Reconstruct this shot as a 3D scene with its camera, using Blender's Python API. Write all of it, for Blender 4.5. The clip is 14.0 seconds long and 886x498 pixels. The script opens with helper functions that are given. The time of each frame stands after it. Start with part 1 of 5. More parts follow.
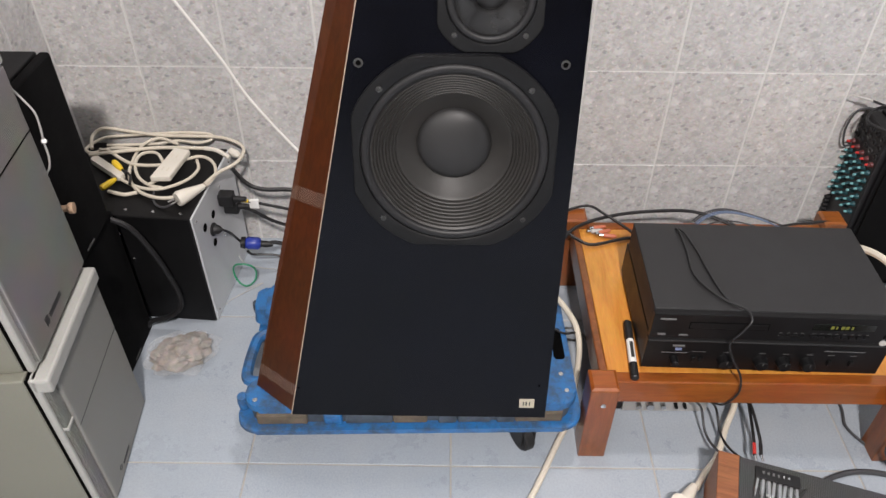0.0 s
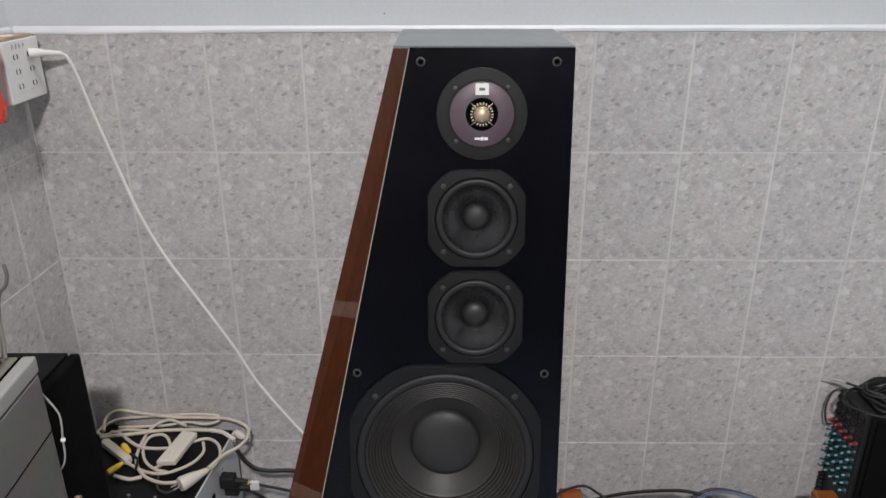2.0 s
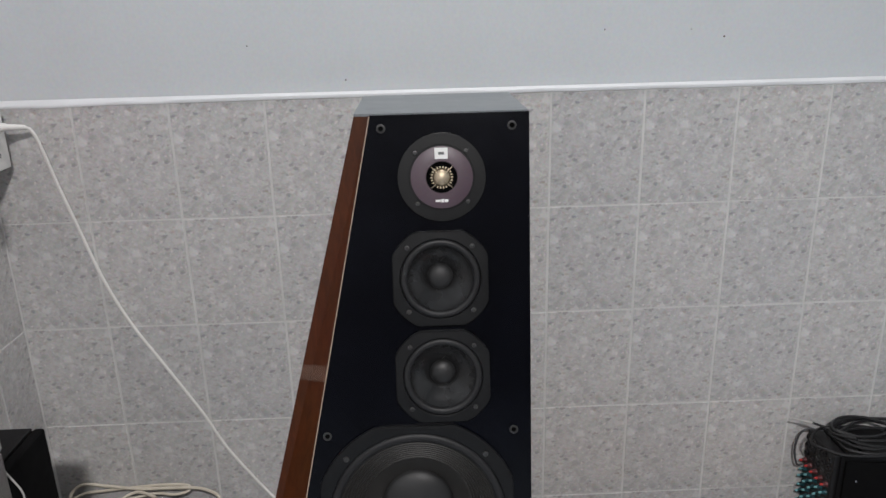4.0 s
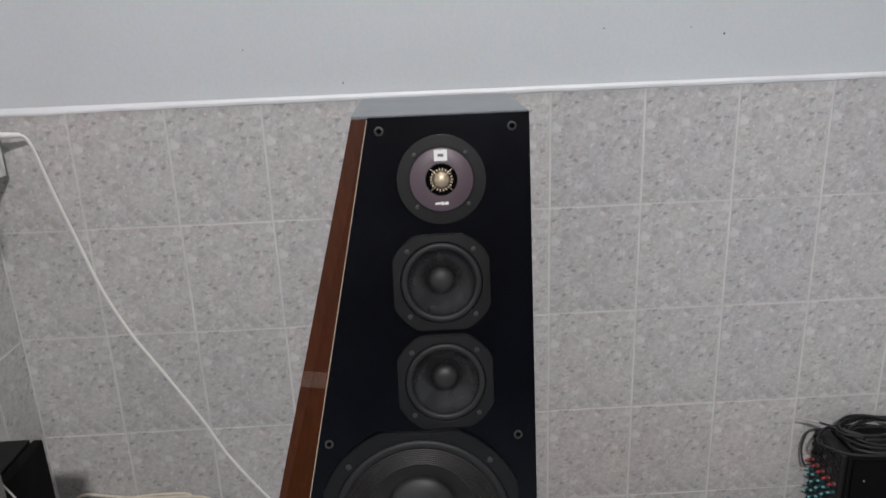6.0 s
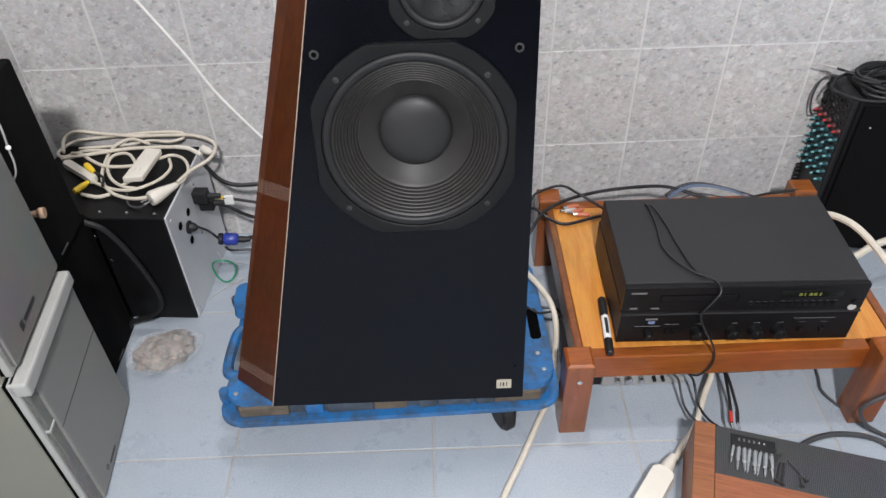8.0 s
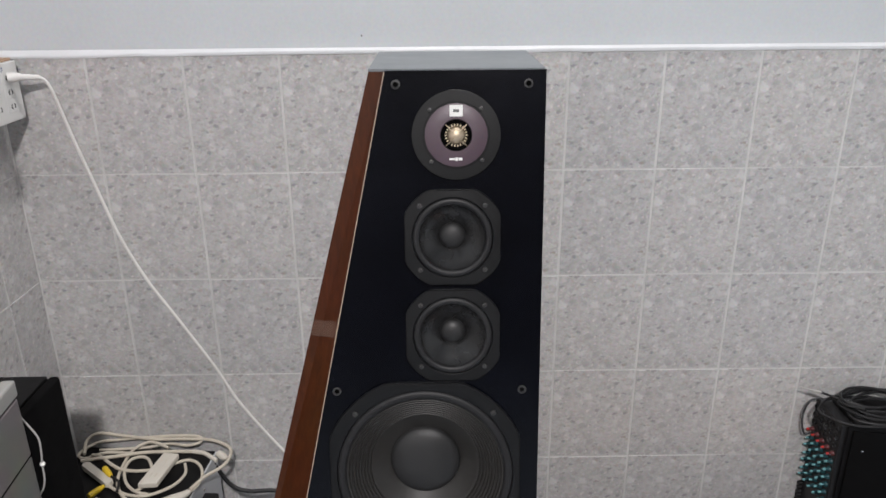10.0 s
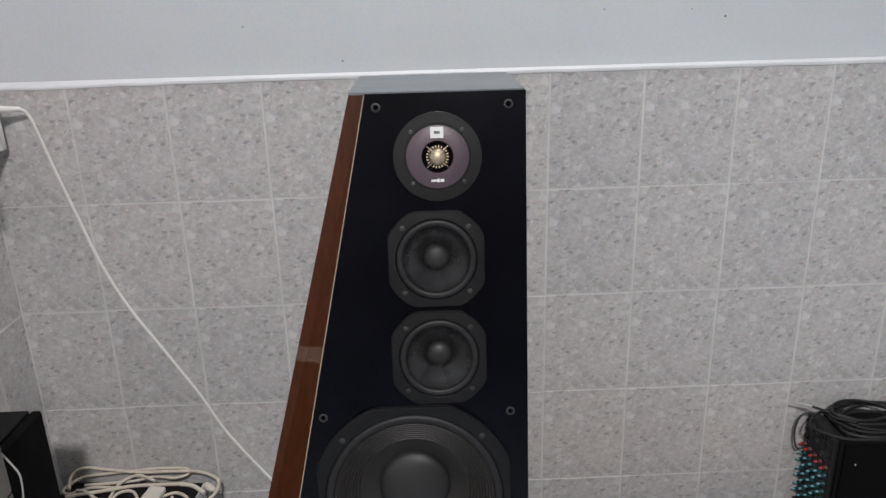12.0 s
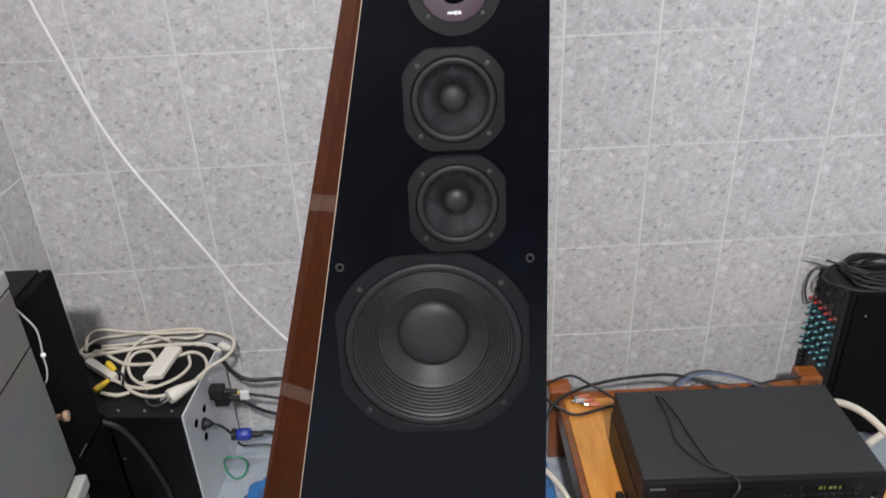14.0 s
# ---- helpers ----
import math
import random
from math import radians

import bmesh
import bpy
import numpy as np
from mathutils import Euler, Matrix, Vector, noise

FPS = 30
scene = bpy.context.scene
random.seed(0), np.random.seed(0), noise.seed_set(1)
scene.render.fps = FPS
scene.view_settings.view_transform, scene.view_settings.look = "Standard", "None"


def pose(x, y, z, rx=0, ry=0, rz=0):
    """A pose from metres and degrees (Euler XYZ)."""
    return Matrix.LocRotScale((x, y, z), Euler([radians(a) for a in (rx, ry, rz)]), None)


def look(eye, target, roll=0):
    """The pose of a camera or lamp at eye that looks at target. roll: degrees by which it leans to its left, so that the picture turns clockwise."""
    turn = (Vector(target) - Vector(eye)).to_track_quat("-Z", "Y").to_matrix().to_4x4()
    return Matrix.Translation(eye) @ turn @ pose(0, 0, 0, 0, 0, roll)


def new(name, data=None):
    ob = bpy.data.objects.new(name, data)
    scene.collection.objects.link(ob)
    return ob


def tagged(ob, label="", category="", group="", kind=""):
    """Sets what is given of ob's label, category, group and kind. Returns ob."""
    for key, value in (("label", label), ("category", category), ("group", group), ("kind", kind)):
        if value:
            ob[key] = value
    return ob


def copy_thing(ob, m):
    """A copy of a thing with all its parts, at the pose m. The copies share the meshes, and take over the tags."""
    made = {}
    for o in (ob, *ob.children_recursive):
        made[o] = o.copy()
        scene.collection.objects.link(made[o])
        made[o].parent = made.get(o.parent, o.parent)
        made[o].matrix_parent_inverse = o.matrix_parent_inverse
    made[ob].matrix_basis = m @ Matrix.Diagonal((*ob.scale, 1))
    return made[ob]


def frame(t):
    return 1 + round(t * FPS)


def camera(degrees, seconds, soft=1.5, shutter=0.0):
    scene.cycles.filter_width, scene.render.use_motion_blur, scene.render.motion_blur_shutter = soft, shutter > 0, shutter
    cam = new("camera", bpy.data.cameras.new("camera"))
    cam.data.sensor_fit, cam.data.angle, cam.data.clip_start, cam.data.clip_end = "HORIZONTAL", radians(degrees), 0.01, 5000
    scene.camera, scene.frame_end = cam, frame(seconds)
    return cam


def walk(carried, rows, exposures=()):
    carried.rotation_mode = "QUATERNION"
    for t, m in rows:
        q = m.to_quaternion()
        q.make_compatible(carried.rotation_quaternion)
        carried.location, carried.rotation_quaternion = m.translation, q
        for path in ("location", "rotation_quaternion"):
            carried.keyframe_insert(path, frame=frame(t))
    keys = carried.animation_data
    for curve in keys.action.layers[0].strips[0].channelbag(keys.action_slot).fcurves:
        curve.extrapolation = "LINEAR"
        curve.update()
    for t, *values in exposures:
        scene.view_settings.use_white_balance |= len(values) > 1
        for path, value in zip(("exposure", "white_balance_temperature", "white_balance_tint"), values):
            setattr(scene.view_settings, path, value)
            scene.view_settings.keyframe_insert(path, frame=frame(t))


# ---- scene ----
cam = camera(61.5, 14.0, 1.5, 0.5)
PATH = [
    (0, (0.89, -1.522, 1.283), (0.883, -0.008, -0.024), 0.5),
    (0.5, (0.894, -1.53, 1.297), (0.865, -0.018, -0.013), 0.3),
    (0.7, (0.896, -1.551, 1.307), (0.857, 0.048, 0.107), -0.62),
    (0.8, (0.904, -1.556, 1.328), (0.856, 0.112, 0.226), -0.58),
    (0.9, (0.912, -1.557, 1.373), (0.858, 0.16, 0.351), -0.04),
    (1, (0.908, -1.566, 1.394), (0.86, 0.208, 0.471), 0.2),
    (1.5, (0.913, -1.575, 1.404), (0.869, 0.26, 0.609), 0.1),
    (2, (0.915, -1.562, 1.411), (0.884, 0.29, 0.657), -0.2),
    (2.5, (0.916, -1.57, 1.418), (0.901, 0.29, 0.683), -0.5),
    (3, (0.922, -1.576, 1.426), (0.931, 0.304, 0.741), -0.7),
    (3.5, (0.926, -1.578, 1.43), (0.96, 0.316, 0.786), -1.0),
    (5.8, (0.927, -1.565, 1.429), (0.976, 0.34, 0.821), -2.5),
    (6, (0.926, -1.562, 1.426), (0.972, 0.339, 0.808), -2.3),
    (6.5, (0.931, -1.547, 1.39), (0.963, 0.281, 0.58), -2.3),
    (7, (0.929, -1.539, 1.347), (0.953, 0.174, 0.314), -2.2),
    (7.5, (0.93, -1.544, 1.335), (0.948, 0.107, 0.206), -1.9),
    (7.7, (0.932, -1.543, 1.305), (0.945, 0.041, 0.084), -2.06),
    (8, (0.931, -1.533, 1.29), (0.94, -0.043, -0.044), -1.9),
    (8.5, (0.926, -1.528, 1.294), (0.926, -0.038, -0.04), -1.6),
    (8.7, (0.925, -1.567, 1.318), (0.923, 0.029, 0.111), -1.3),
    (9, (0.928, -1.563, 1.394), (0.917, 0.172, 0.4), -0.9),
    (9.2, (0.927, -1.569, 1.416), (0.918, 0.237, 0.559), -0.72),
    (11.3, (0.929, -1.578, 1.423), (0.966, 0.31, 0.764), -1.0),
    (11.5, (0.93, -1.578, 1.421), (0.97, 0.312, 0.769), -1.1),
    (12, (0.936, -1.573, 1.416), (0.974, 0.317, 0.761), -1.6),
    (12.5, (0.919, -1.572, 1.421), (0.96, 0.319, 0.769), -1.6),
    (13, (0.906, -1.558, 1.396), (0.951, 0.314, 0.692), -1.8),
    (13.5, (0.9, -1.551, 1.371), (0.941, 0.261, 0.527), -2.3),
    (14, (0.908, -1.552, 1.355), (0.934, 0.207, 0.403), -2.5),
]
# exposure and white balance drift a little between the bright floor and the upper wall
EXPOSURES = [(0, 0.62, 6750, 13), (0.6, 0.62, 6750, 13), (1, 0.7, 6720, 13), (1.5, -0.07, 6720, 14), (2, -0.1, 6480, 11), (3, -0.18, 6420, 11), (3.5, -0.25, 6420, 10), (6, -0.25, 6450, 11), (6.5, -0.19, 6420, 11), (7, 0.36, 6300, 11), (8, 0.6, 6300, 11), (8.6, 0.62, 6560, 13), (9, 0.64, 6650, 13), (9.6, 0.25, 6500, 12), (11.5, -0.19, 6450, 11), (13, -0.19, 6420, 11), (13.5, 0.11, 6350, 11), (14, 0.37, 6300, 11)]
walk(cam, [(t, look(eye, target, roll)) for t, eye, target, roll in PATH], EXPOSURES)

# ---- light ----
world = bpy.data.worlds.new("room_air")
world.use_nodes = True
world.node_tree.nodes["Background"].inputs[0].default_value = (1.0, 0.97, 0.94, 1)
world.node_tree.nodes["Background"].inputs[1].default_value = 0.05
scene.world = world


def disc_lamp(name, at, width, watts, colour):
    data = bpy.data.lights.new(name, "AREA")
    data.shape, data.size, data.energy, data.color = "DISK", width, watts, colour
    lamp = new(name, data)
    lamp.matrix_world = pose(*at)
    return lamp


LAMPS = ((1.05, -2.75, 2.785), (1.10, -0.20, 2.785))
disc_lamp("ceiling_light", LAMPS[0], 0.26, 104, (1.0, 0.962, 0.945))
disc_lamp("ceiling_light", LAMPS[1], 0.16, 13, (1.0, 0.962, 0.945))

# ---- materials ----


def material(name):
    m = bpy.data.materials.new(name)
    m.use_nodes = True
    nt = m.node_tree
    return m, nt, nt.nodes["Principled BSDF"]


def node(nt, kind, **values):
    n = nt.nodes.new(kind)
    for key, value in values.items():
        n.inputs[key.replace("_", " ")].default_value = value
    return n


def ramp(nt, source, stops):
    r = nt.nodes.new("ShaderNodeValToRGB")
    while len(r.color_ramp.elements) < len(stops):
        r.color_ramp.elements.new(0.5)
    for e, (at, c) in zip(r.color_ramp.elements, stops):
        e.position, e.color = at, (*c, 1)
    nt.links.new(source, r.inputs[0])
    return r


def mixed(nt, factor, a, b, mode="MIX"):
    n = nt.nodes.new("ShaderNodeMix")
    n.data_type, n.blend_type = "RGBA", mode
    for value, slot in ((factor, 0), (a, 6), (b, 7)):
        if hasattr(value, "is_linked"):
            nt.links.new(value, n.inputs[slot])
        elif slot:
            n.inputs[slot].default_value = (*value, 1)
        else:
            n.inputs[slot].default_value = value
    return n.outputs[2]


def bump(nt, bsdf, height, strength, distance):
    b = node(nt, "ShaderNodeBump", Strength=strength, Distance=distance)
    nt.links.new(height, b.inputs["Height"])
    nt.links.new(b.outputs[0], bsdf.inputs["Normal"])


def plain(name, colour, rough=0.5, metal=0.0, grain=400.0, vary=0.12, relief=0.1, coat=0.0, wear=9.0, shine=0.5):
    """A surface with fine grain, blotches of wear and slight relief."""
    m, nt, bsdf = material(name)
    at = nt.nodes.new("ShaderNodeTexCoord").outputs["Object"]
    fine = node(nt, "ShaderNodeTexNoise", Scale=grain, Detail=3.0)
    broad = node(nt, "ShaderNodeTexNoise", Scale=wear, Detail=6.0, Roughness=0.65)
    for n in (fine, broad):
        nt.links.new(at, n.inputs["Vector"])
    lo, hi = [tuple(min(1, c * k) for c in colour) for k in (1 - vary, 1 + vary)]
    a = ramp(nt, broad.outputs["Fac"], ((0.3, lo), (0.7, hi)))
    c = mixed(nt, 0.25, a.outputs[0], fine.outputs["Color"], "SOFT_LIGHT")
    nt.links.new(c, bsdf.inputs["Base Color"])
    r = ramp(nt, broad.outputs["Fac"], ((0.3, (rough * 0.8,) * 3), (0.75, (min(1, rough * 1.25),) * 3)))
    nt.links.new(r.outputs[0], bsdf.inputs["Roughness"])
    bsdf.inputs["Metallic"].default_value = metal
    bsdf.inputs["Specular IOR Level"].default_value = shine
    bsdf.inputs["Coat Weight"].default_value = coat
    if relief:
        bump(nt, bsdf, fine.outputs["Fac"], relief, 0.0006)
    return m


def wood(name, dark, light, stretch, rough, coat=0.0, scale=14.0, shine=0.5):
    m, nt, bsdf = material(name)
    at = nt.nodes.new("ShaderNodeTexCoord").outputs["Object"]
    turn = nt.nodes.new("ShaderNodeMapping")
    turn.inputs["Scale"].default_value = stretch
    nt.links.new(at, turn.inputs["Vector"])
    grain = node(nt, "ShaderNodeTexNoise", Scale=scale, Detail=8.0, Roughness=0.7, Distortion=0.6)
    pore = node(nt, "ShaderNodeTexNoise", Scale=scale * 9, Detail=3.0)
    blot = node(nt, "ShaderNodeTexNoise", Scale=5.0, Detail=3.0)
    nt.links.new(turn.outputs[0], grain.inputs["Vector"])
    nt.links.new(turn.outputs[0], pore.inputs["Vector"])
    nt.links.new(at, blot.inputs["Vector"])
    a = ramp(nt, grain.outputs["Fac"], ((0.3, dark), (0.7, light)))
    c = mixed(nt, 0.3, a.outputs[0], pore.outputs["Color"], "SOFT_LIGHT")
    c = mixed(nt, 0.35, c, blot.outputs["Color"], "SOFT_LIGHT")
    nt.links.new(c, bsdf.inputs["Base Color"])
    bsdf.inputs["Roughness"].default_value, bsdf.inputs["Coat Weight"].default_value = rough, coat
    bsdf.inputs["Coat Roughness"].default_value = 0.12
    bsdf.inputs["Specular IOR Level"].default_value = shine
    bump(nt, bsdf, pore.outputs["Fac"], 0.12, 0.0006)
    return m


def tile_print(name):
    """Glazed wall tile with a printed stone-chip pattern; every tile carries the same print."""
    m, nt, bsdf = material(name)
    at = nt.nodes.new("ShaderNodeTexCoord").outputs["Object"]
    warp = node(nt, "ShaderNodeTexNoise", Scale=70.0, Detail=3.0, Roughness=0.6)
    nt.links.new(at, warp.inputs["Vector"])
    bend = nt.nodes.new("ShaderNodeVectorMath")
    bend.operation = "MULTIPLY_ADD"
    bend.inputs[1].default_value = (0.016, 0.016, 0.016)
    nt.links.new(warp.outputs["Color"], bend.inputs[0])
    nt.links.new(at, bend.inputs[2])
    lean = nt.nodes.new("ShaderNodeMapping")
    lean.inputs["Rotation"].default_value, lean.inputs["Scale"].default_value = (0, 0, 0.7), (1.0, 1.6, 1.0)
    nt.links.new(bend.outputs[0], lean.inputs["Vector"])

    def cells(scale, source):
        v = node(nt, "ShaderNodeTexVoronoi", Scale=scale, Randomness=1.0)
        nt.links.new(source, v.inputs["Vector"])
        part_ = nt.nodes.new("ShaderNodeSeparateColor")
        nt.links.new(v.outputs["Color"], part_.inputs[0])
        return v.outputs["Distance"], part_.outputs

    def chips(pick, distance, lo, reach, weight):
        """Weight of scattered chips: one cell in some, out to a ragged edge."""
        chosen = ramp(nt, pick, ((lo, (0, 0, 0)), (lo + 0.03, (weight,) * 3)))
        near = ramp(nt, distance, ((reach * 0.60, (1, 1, 1)), (reach, (0, 0, 0))))
        return mixed(nt, 1.0, chosen.outputs[0], near.outputs[0], "MULTIPLY")

    cloud = node(nt, "ShaderNodeTexNoise", Scale=22.0, Detail=5.0, Roughness=0.6)
    fine = node(nt, "ShaderNodeTexNoise", Scale=210.0, Detail=4.0, Roughness=0.7)
    for n in (cloud, fine):
        nt.links.new(bend.outputs[0], n.inputs["Vector"])
    base = ramp(nt, cloud.outputs["Fac"], ((0.3, (0.475, 0.468, 0.462)), (0.7, (0.575, 0.569, 0.563))))
    _, shard = cells(115.0, bend.outputs[0])
    grey = ramp(nt, shard[0], ((0.0, (0.37, 0.366, 0.362)), (0.5, (0.54, 0.535, 0.53)), (1.0, (0.68, 0.674, 0.668))))
    c = mixed(nt, 0.42, base.outputs[0], grey.outputs[0])
    _, flake = cells(150.0, lean.outputs[0])
    pale = ramp(nt, flake[1], ((0.0, (0.34, 0.337, 0.334)), (0.4, (0.53, 0.525, 0.52)), (1.0, (0.70, 0.694, 0.688))))
    c = mixed(nt, 0.24, c, pale.outputs[0])
    far1, big = cells(40.0, bend.outputs[0])
    far2, mid = cells(66.0, lean.outputs[0])
    far3, small = cells(95.0, bend.outputs[0])
    c = mixed(nt, chips(big[0], far1, 0.78, 0.5, 0.62), c, (0.70, 0.695, 0.69))
    c = mixed(nt, chips(big[1], far1, 0.80, 0.5, 0.6), c, (0.40, 0.398, 0.40))
    c = mixed(nt, chips(mid[0], far2, 0.82, 0.5, 0.75), c, (0.31, 0.31, 0.318))
    c = mixed(nt, chips(mid[1], far2, 0.86, 0.45, 0.5), c, (0.47, 0.39, 0.335))
    c = mixed(nt, chips(small[2], far3, 0.82, 0.36, 0.6), c, (0.75, 0.715, 0.705))
    c = mixed(nt, 0.55, c, fine.outputs["Color"], "SOFT_LIGHT")
    shade = nt.nodes.new("ShaderNodeObjectInfo")
    tone = ramp(nt, shade.outputs["Random"], ((0.0, (0.93, 0.93, 0.935)), (1.0, (1.0, 0.99, 0.98))))
    c = mixed(nt, 1.0, c, tone.outputs[0], "MULTIPLY")
    nt.links.new(c, bsdf.inputs["Base Color"])
    bsdf.inputs["Roughness"].default_value = 0.38
    bsdf.inputs["Specular IOR Level"].default_value = 0.35
    bump(nt, bsdf, fine.outputs["Fac"], 0.15, 0.0006)
    return m


def floor_glaze(name):
    """Pale blue glazed floor tile with a faint mottle and dust."""
    m, nt, bsdf = material(name)
    at = nt.nodes.new("ShaderNodeTexCoord").outputs["Object"]
    shade = nt.nodes.new("ShaderNodeObjectInfo")
    shift = nt.nodes.new("ShaderNodeVectorMath")
    nt.links.new(at, shift.inputs[0])
    nt.links.new(shade.outputs["Location"], shift.inputs[1])
    fine = node(nt, "ShaderNodeTexNoise", Scale=260.0, Detail=4.0, Roughness=0.7)
    dust = node(nt, "ShaderNodeTexNoise", Scale=7.0, Detail=7.0, Roughness=0.7)
    for n in (fine, dust):
        nt.links.new(shift.outputs[0], n.inputs["Vector"])
    a = ramp(nt, fine.outputs["Fac"], ((0.35, (0.280, 0.318, 0.366)), (0.65, (0.342, 0.384, 0.428))))
    d = ramp(nt, dust.outputs["Fac"], ((0.45, (0, 0, 0)), (0.8, (0.45, 0.45, 0.45))))
    c = mixed(nt, d.outputs[0], a.outputs[0], (0.40, 0.42, 0.44))
    tone = ramp(nt, shade.outputs["Random"], ((0.0, (0.95, 0.95, 0.95)), (1.0, (1, 1, 1))))
    c = mixed(nt, 1.0, c, tone.outputs[0], "MULTIPLY")
    nt.links.new(c, bsdf.inputs["Base Color"])
    r = ramp(nt, dust.outputs["Fac"], ((0.3, (0.22, 0.22, 0.22)), (0.8, (0.45, 0.45, 0.45))))
    nt.links.new(r.outputs[0], bsdf.inputs["Roughness"])
    bump(nt, bsdf, fine.outputs["Fac"], 0.06, 0.0005)
    return m


def perforated(name, colour, hole, scale, axes="XY"):
    """Sheet metal or cloth with a fine regular mesh of dark holes."""
    m, nt, bsdf = material(name)
    at = nt.nodes.new("ShaderNodeTexCoord").outputs["Object"]
    dots = nt.nodes.new("ShaderNodeTexVoronoi")
    dots.voronoi_dimensions = "2D"
    dots.inputs["Scale"].default_value, dots.inputs["Randomness"].default_value = scale, 0.0
    axis, flat = nt.nodes.new("ShaderNodeSeparateXYZ"), nt.nodes.new("ShaderNodeCombineXYZ")
    nt.links.new(at, axis.inputs[0])
    for k, letter in enumerate(axes):
        nt.links.new(axis.outputs[letter], flat.inputs[k])
    nt.links.new(flat.outputs[0], dots.inputs["Vector"])
    broad = node(nt, "ShaderNodeTexNoise", Scale=12.0, Detail=5.0)
    nt.links.new(at, broad.inputs["Vector"])
    a = ramp(nt, dots.outputs["Distance"], ((0.3, hole), (0.42, colour)))
    c = mixed(nt, 0.35, a.outputs[0], broad.outputs["Color"], "SOFT_LIGHT")
    nt.links.new(c, bsdf.inputs["Base Color"])
    bsdf.inputs["Roughness"].default_value = 0.6
    bump(nt, bsdf, dots.outputs["Distance"], 0.4, 0.001)
    return m


def clear_film(name, colour, alpha, rough=0.12):
    m, nt, bsdf = material(name)
    bsdf.inputs["Base Color"].default_value = (*colour, 1)
    bsdf.inputs["Alpha"].default_value = alpha
    bsdf.inputs["Roughness"].default_value = rough
    n = node(nt, "ShaderNodeTexNoise", Scale=60.0, Detail=3.0)
    bump(nt, bsdf, n.outputs["Fac"], 0.3, 0.002)
    return m


def glowing(name, colour, strength):
    m, nt, bsdf = material(name)
    bsdf.inputs["Base Color"].default_value = (*colour, 1)
    bsdf.inputs["Emission Color"].default_value = (*colour, 1)
    bsdf.inputs["Emission Strength"].default_value = strength
    return m


TILE = tile_print("wall_tile_print")
GROUT = plain("pale_grout", (0.62, 0.615, 0.60), 0.85, grain=300)
GLAZE = floor_glaze("blue_floor_glaze")
FLOOR_GROUT = plain("sandy_floor_grout", (0.36, 0.345, 0.315), 0.9)
DARKWALL = plain("unseen_dark_wall", (0.12, 0.118, 0.115), 0.85, vary=0.2)
PAINT = plain("bluish_white_paint", (0.60, 0.63, 0.65), 0.75, grain=150, vary=0.03, relief=0.12, wear=3.0)
BEAD = plain("white_gypsum_edge", (0.71, 0.725, 0.74), 0.6, vary=0.05)
VENEER = wood("brown_walnut_veneer", (0.034, 0.0080, 0.0020), (0.070, 0.0185, 0.0043), (9.0, 9.0, 0.7), 0.36, 0.0, 14.0, 0.24)
BAFFLE = plain("black_baffle_paint", (0.0006, 0.0009, 0.0028), 0.22, grain=600, vary=0.4, relief=0.02, shine=0.23, wear=5.0)
EDGE = plain("pale_veneer_edge", (0.34, 0.26, 0.20), 0.6)
TOPGREY = plain("grey_satin_top", (0.165, 0.18, 0.19), 0.35, vary=0.06)
RUBBER = plain("black_rubber", (0.012, 0.012, 0.013), 0.5, vary=0.2, shine=0.35)
CAST = plain("black_cast_frame", (0.0046, 0.0048, 0.0054), 0.46, grain=900, relief=0.2, shine=0.3)
CONE = plain("black_coated_cone", (0.0200, 0.0188, 0.0174), 0.50, grain=500, relief=0.2, vary=0.25, shine=0.42)
MIDCONE = plain("glossy_black_cone", (0.013, 0.013, 0.0135), 0.27, grain=500, relief=0.05, vary=0.15, shine=0.6)
CAP = plain("dusty_dust_cap", (0.0160, 0.0160, 0.0165), 0.52, grain=700, relief=0.2, vary=0.35, shine=0.45)
SCREW = plain("dark_zinc_screw", (0.075, 0.075, 0.075), 0.5, 0.8)
VOID = plain("dark_cavity", (0.002, 0.002, 0.002), 0.9, shine=0.03)
MAUVE = plain("mauve_tweeter_plate", (0.076, 0.050, 0.064), 0.45, vary=0.06)
GOLD = plain("gold_tweeter_dome", (0.52, 0.43, 0.31), 0.52, 0.8)
COPPER = plain("dull_copper_red", (0.45, 0.13, 0.07), 0.4)
RING = plain("dull_black_ring", (0.012, 0.012, 0.013), 0.5)
LABEL = plain("white_label", (0.72, 0.72, 0.70), 0.5, vary=0.03)
CREAM_BADGE = plain("champagne_badge", (0.62, 0.55, 0.42), 0.3, 0.6)
BLUEINK = plain("faded_blue_ink", (0.16, 0.20, 0.34), 0.6)
INK = plain("black_ink", (0.02, 0.02, 0.02), 0.5)


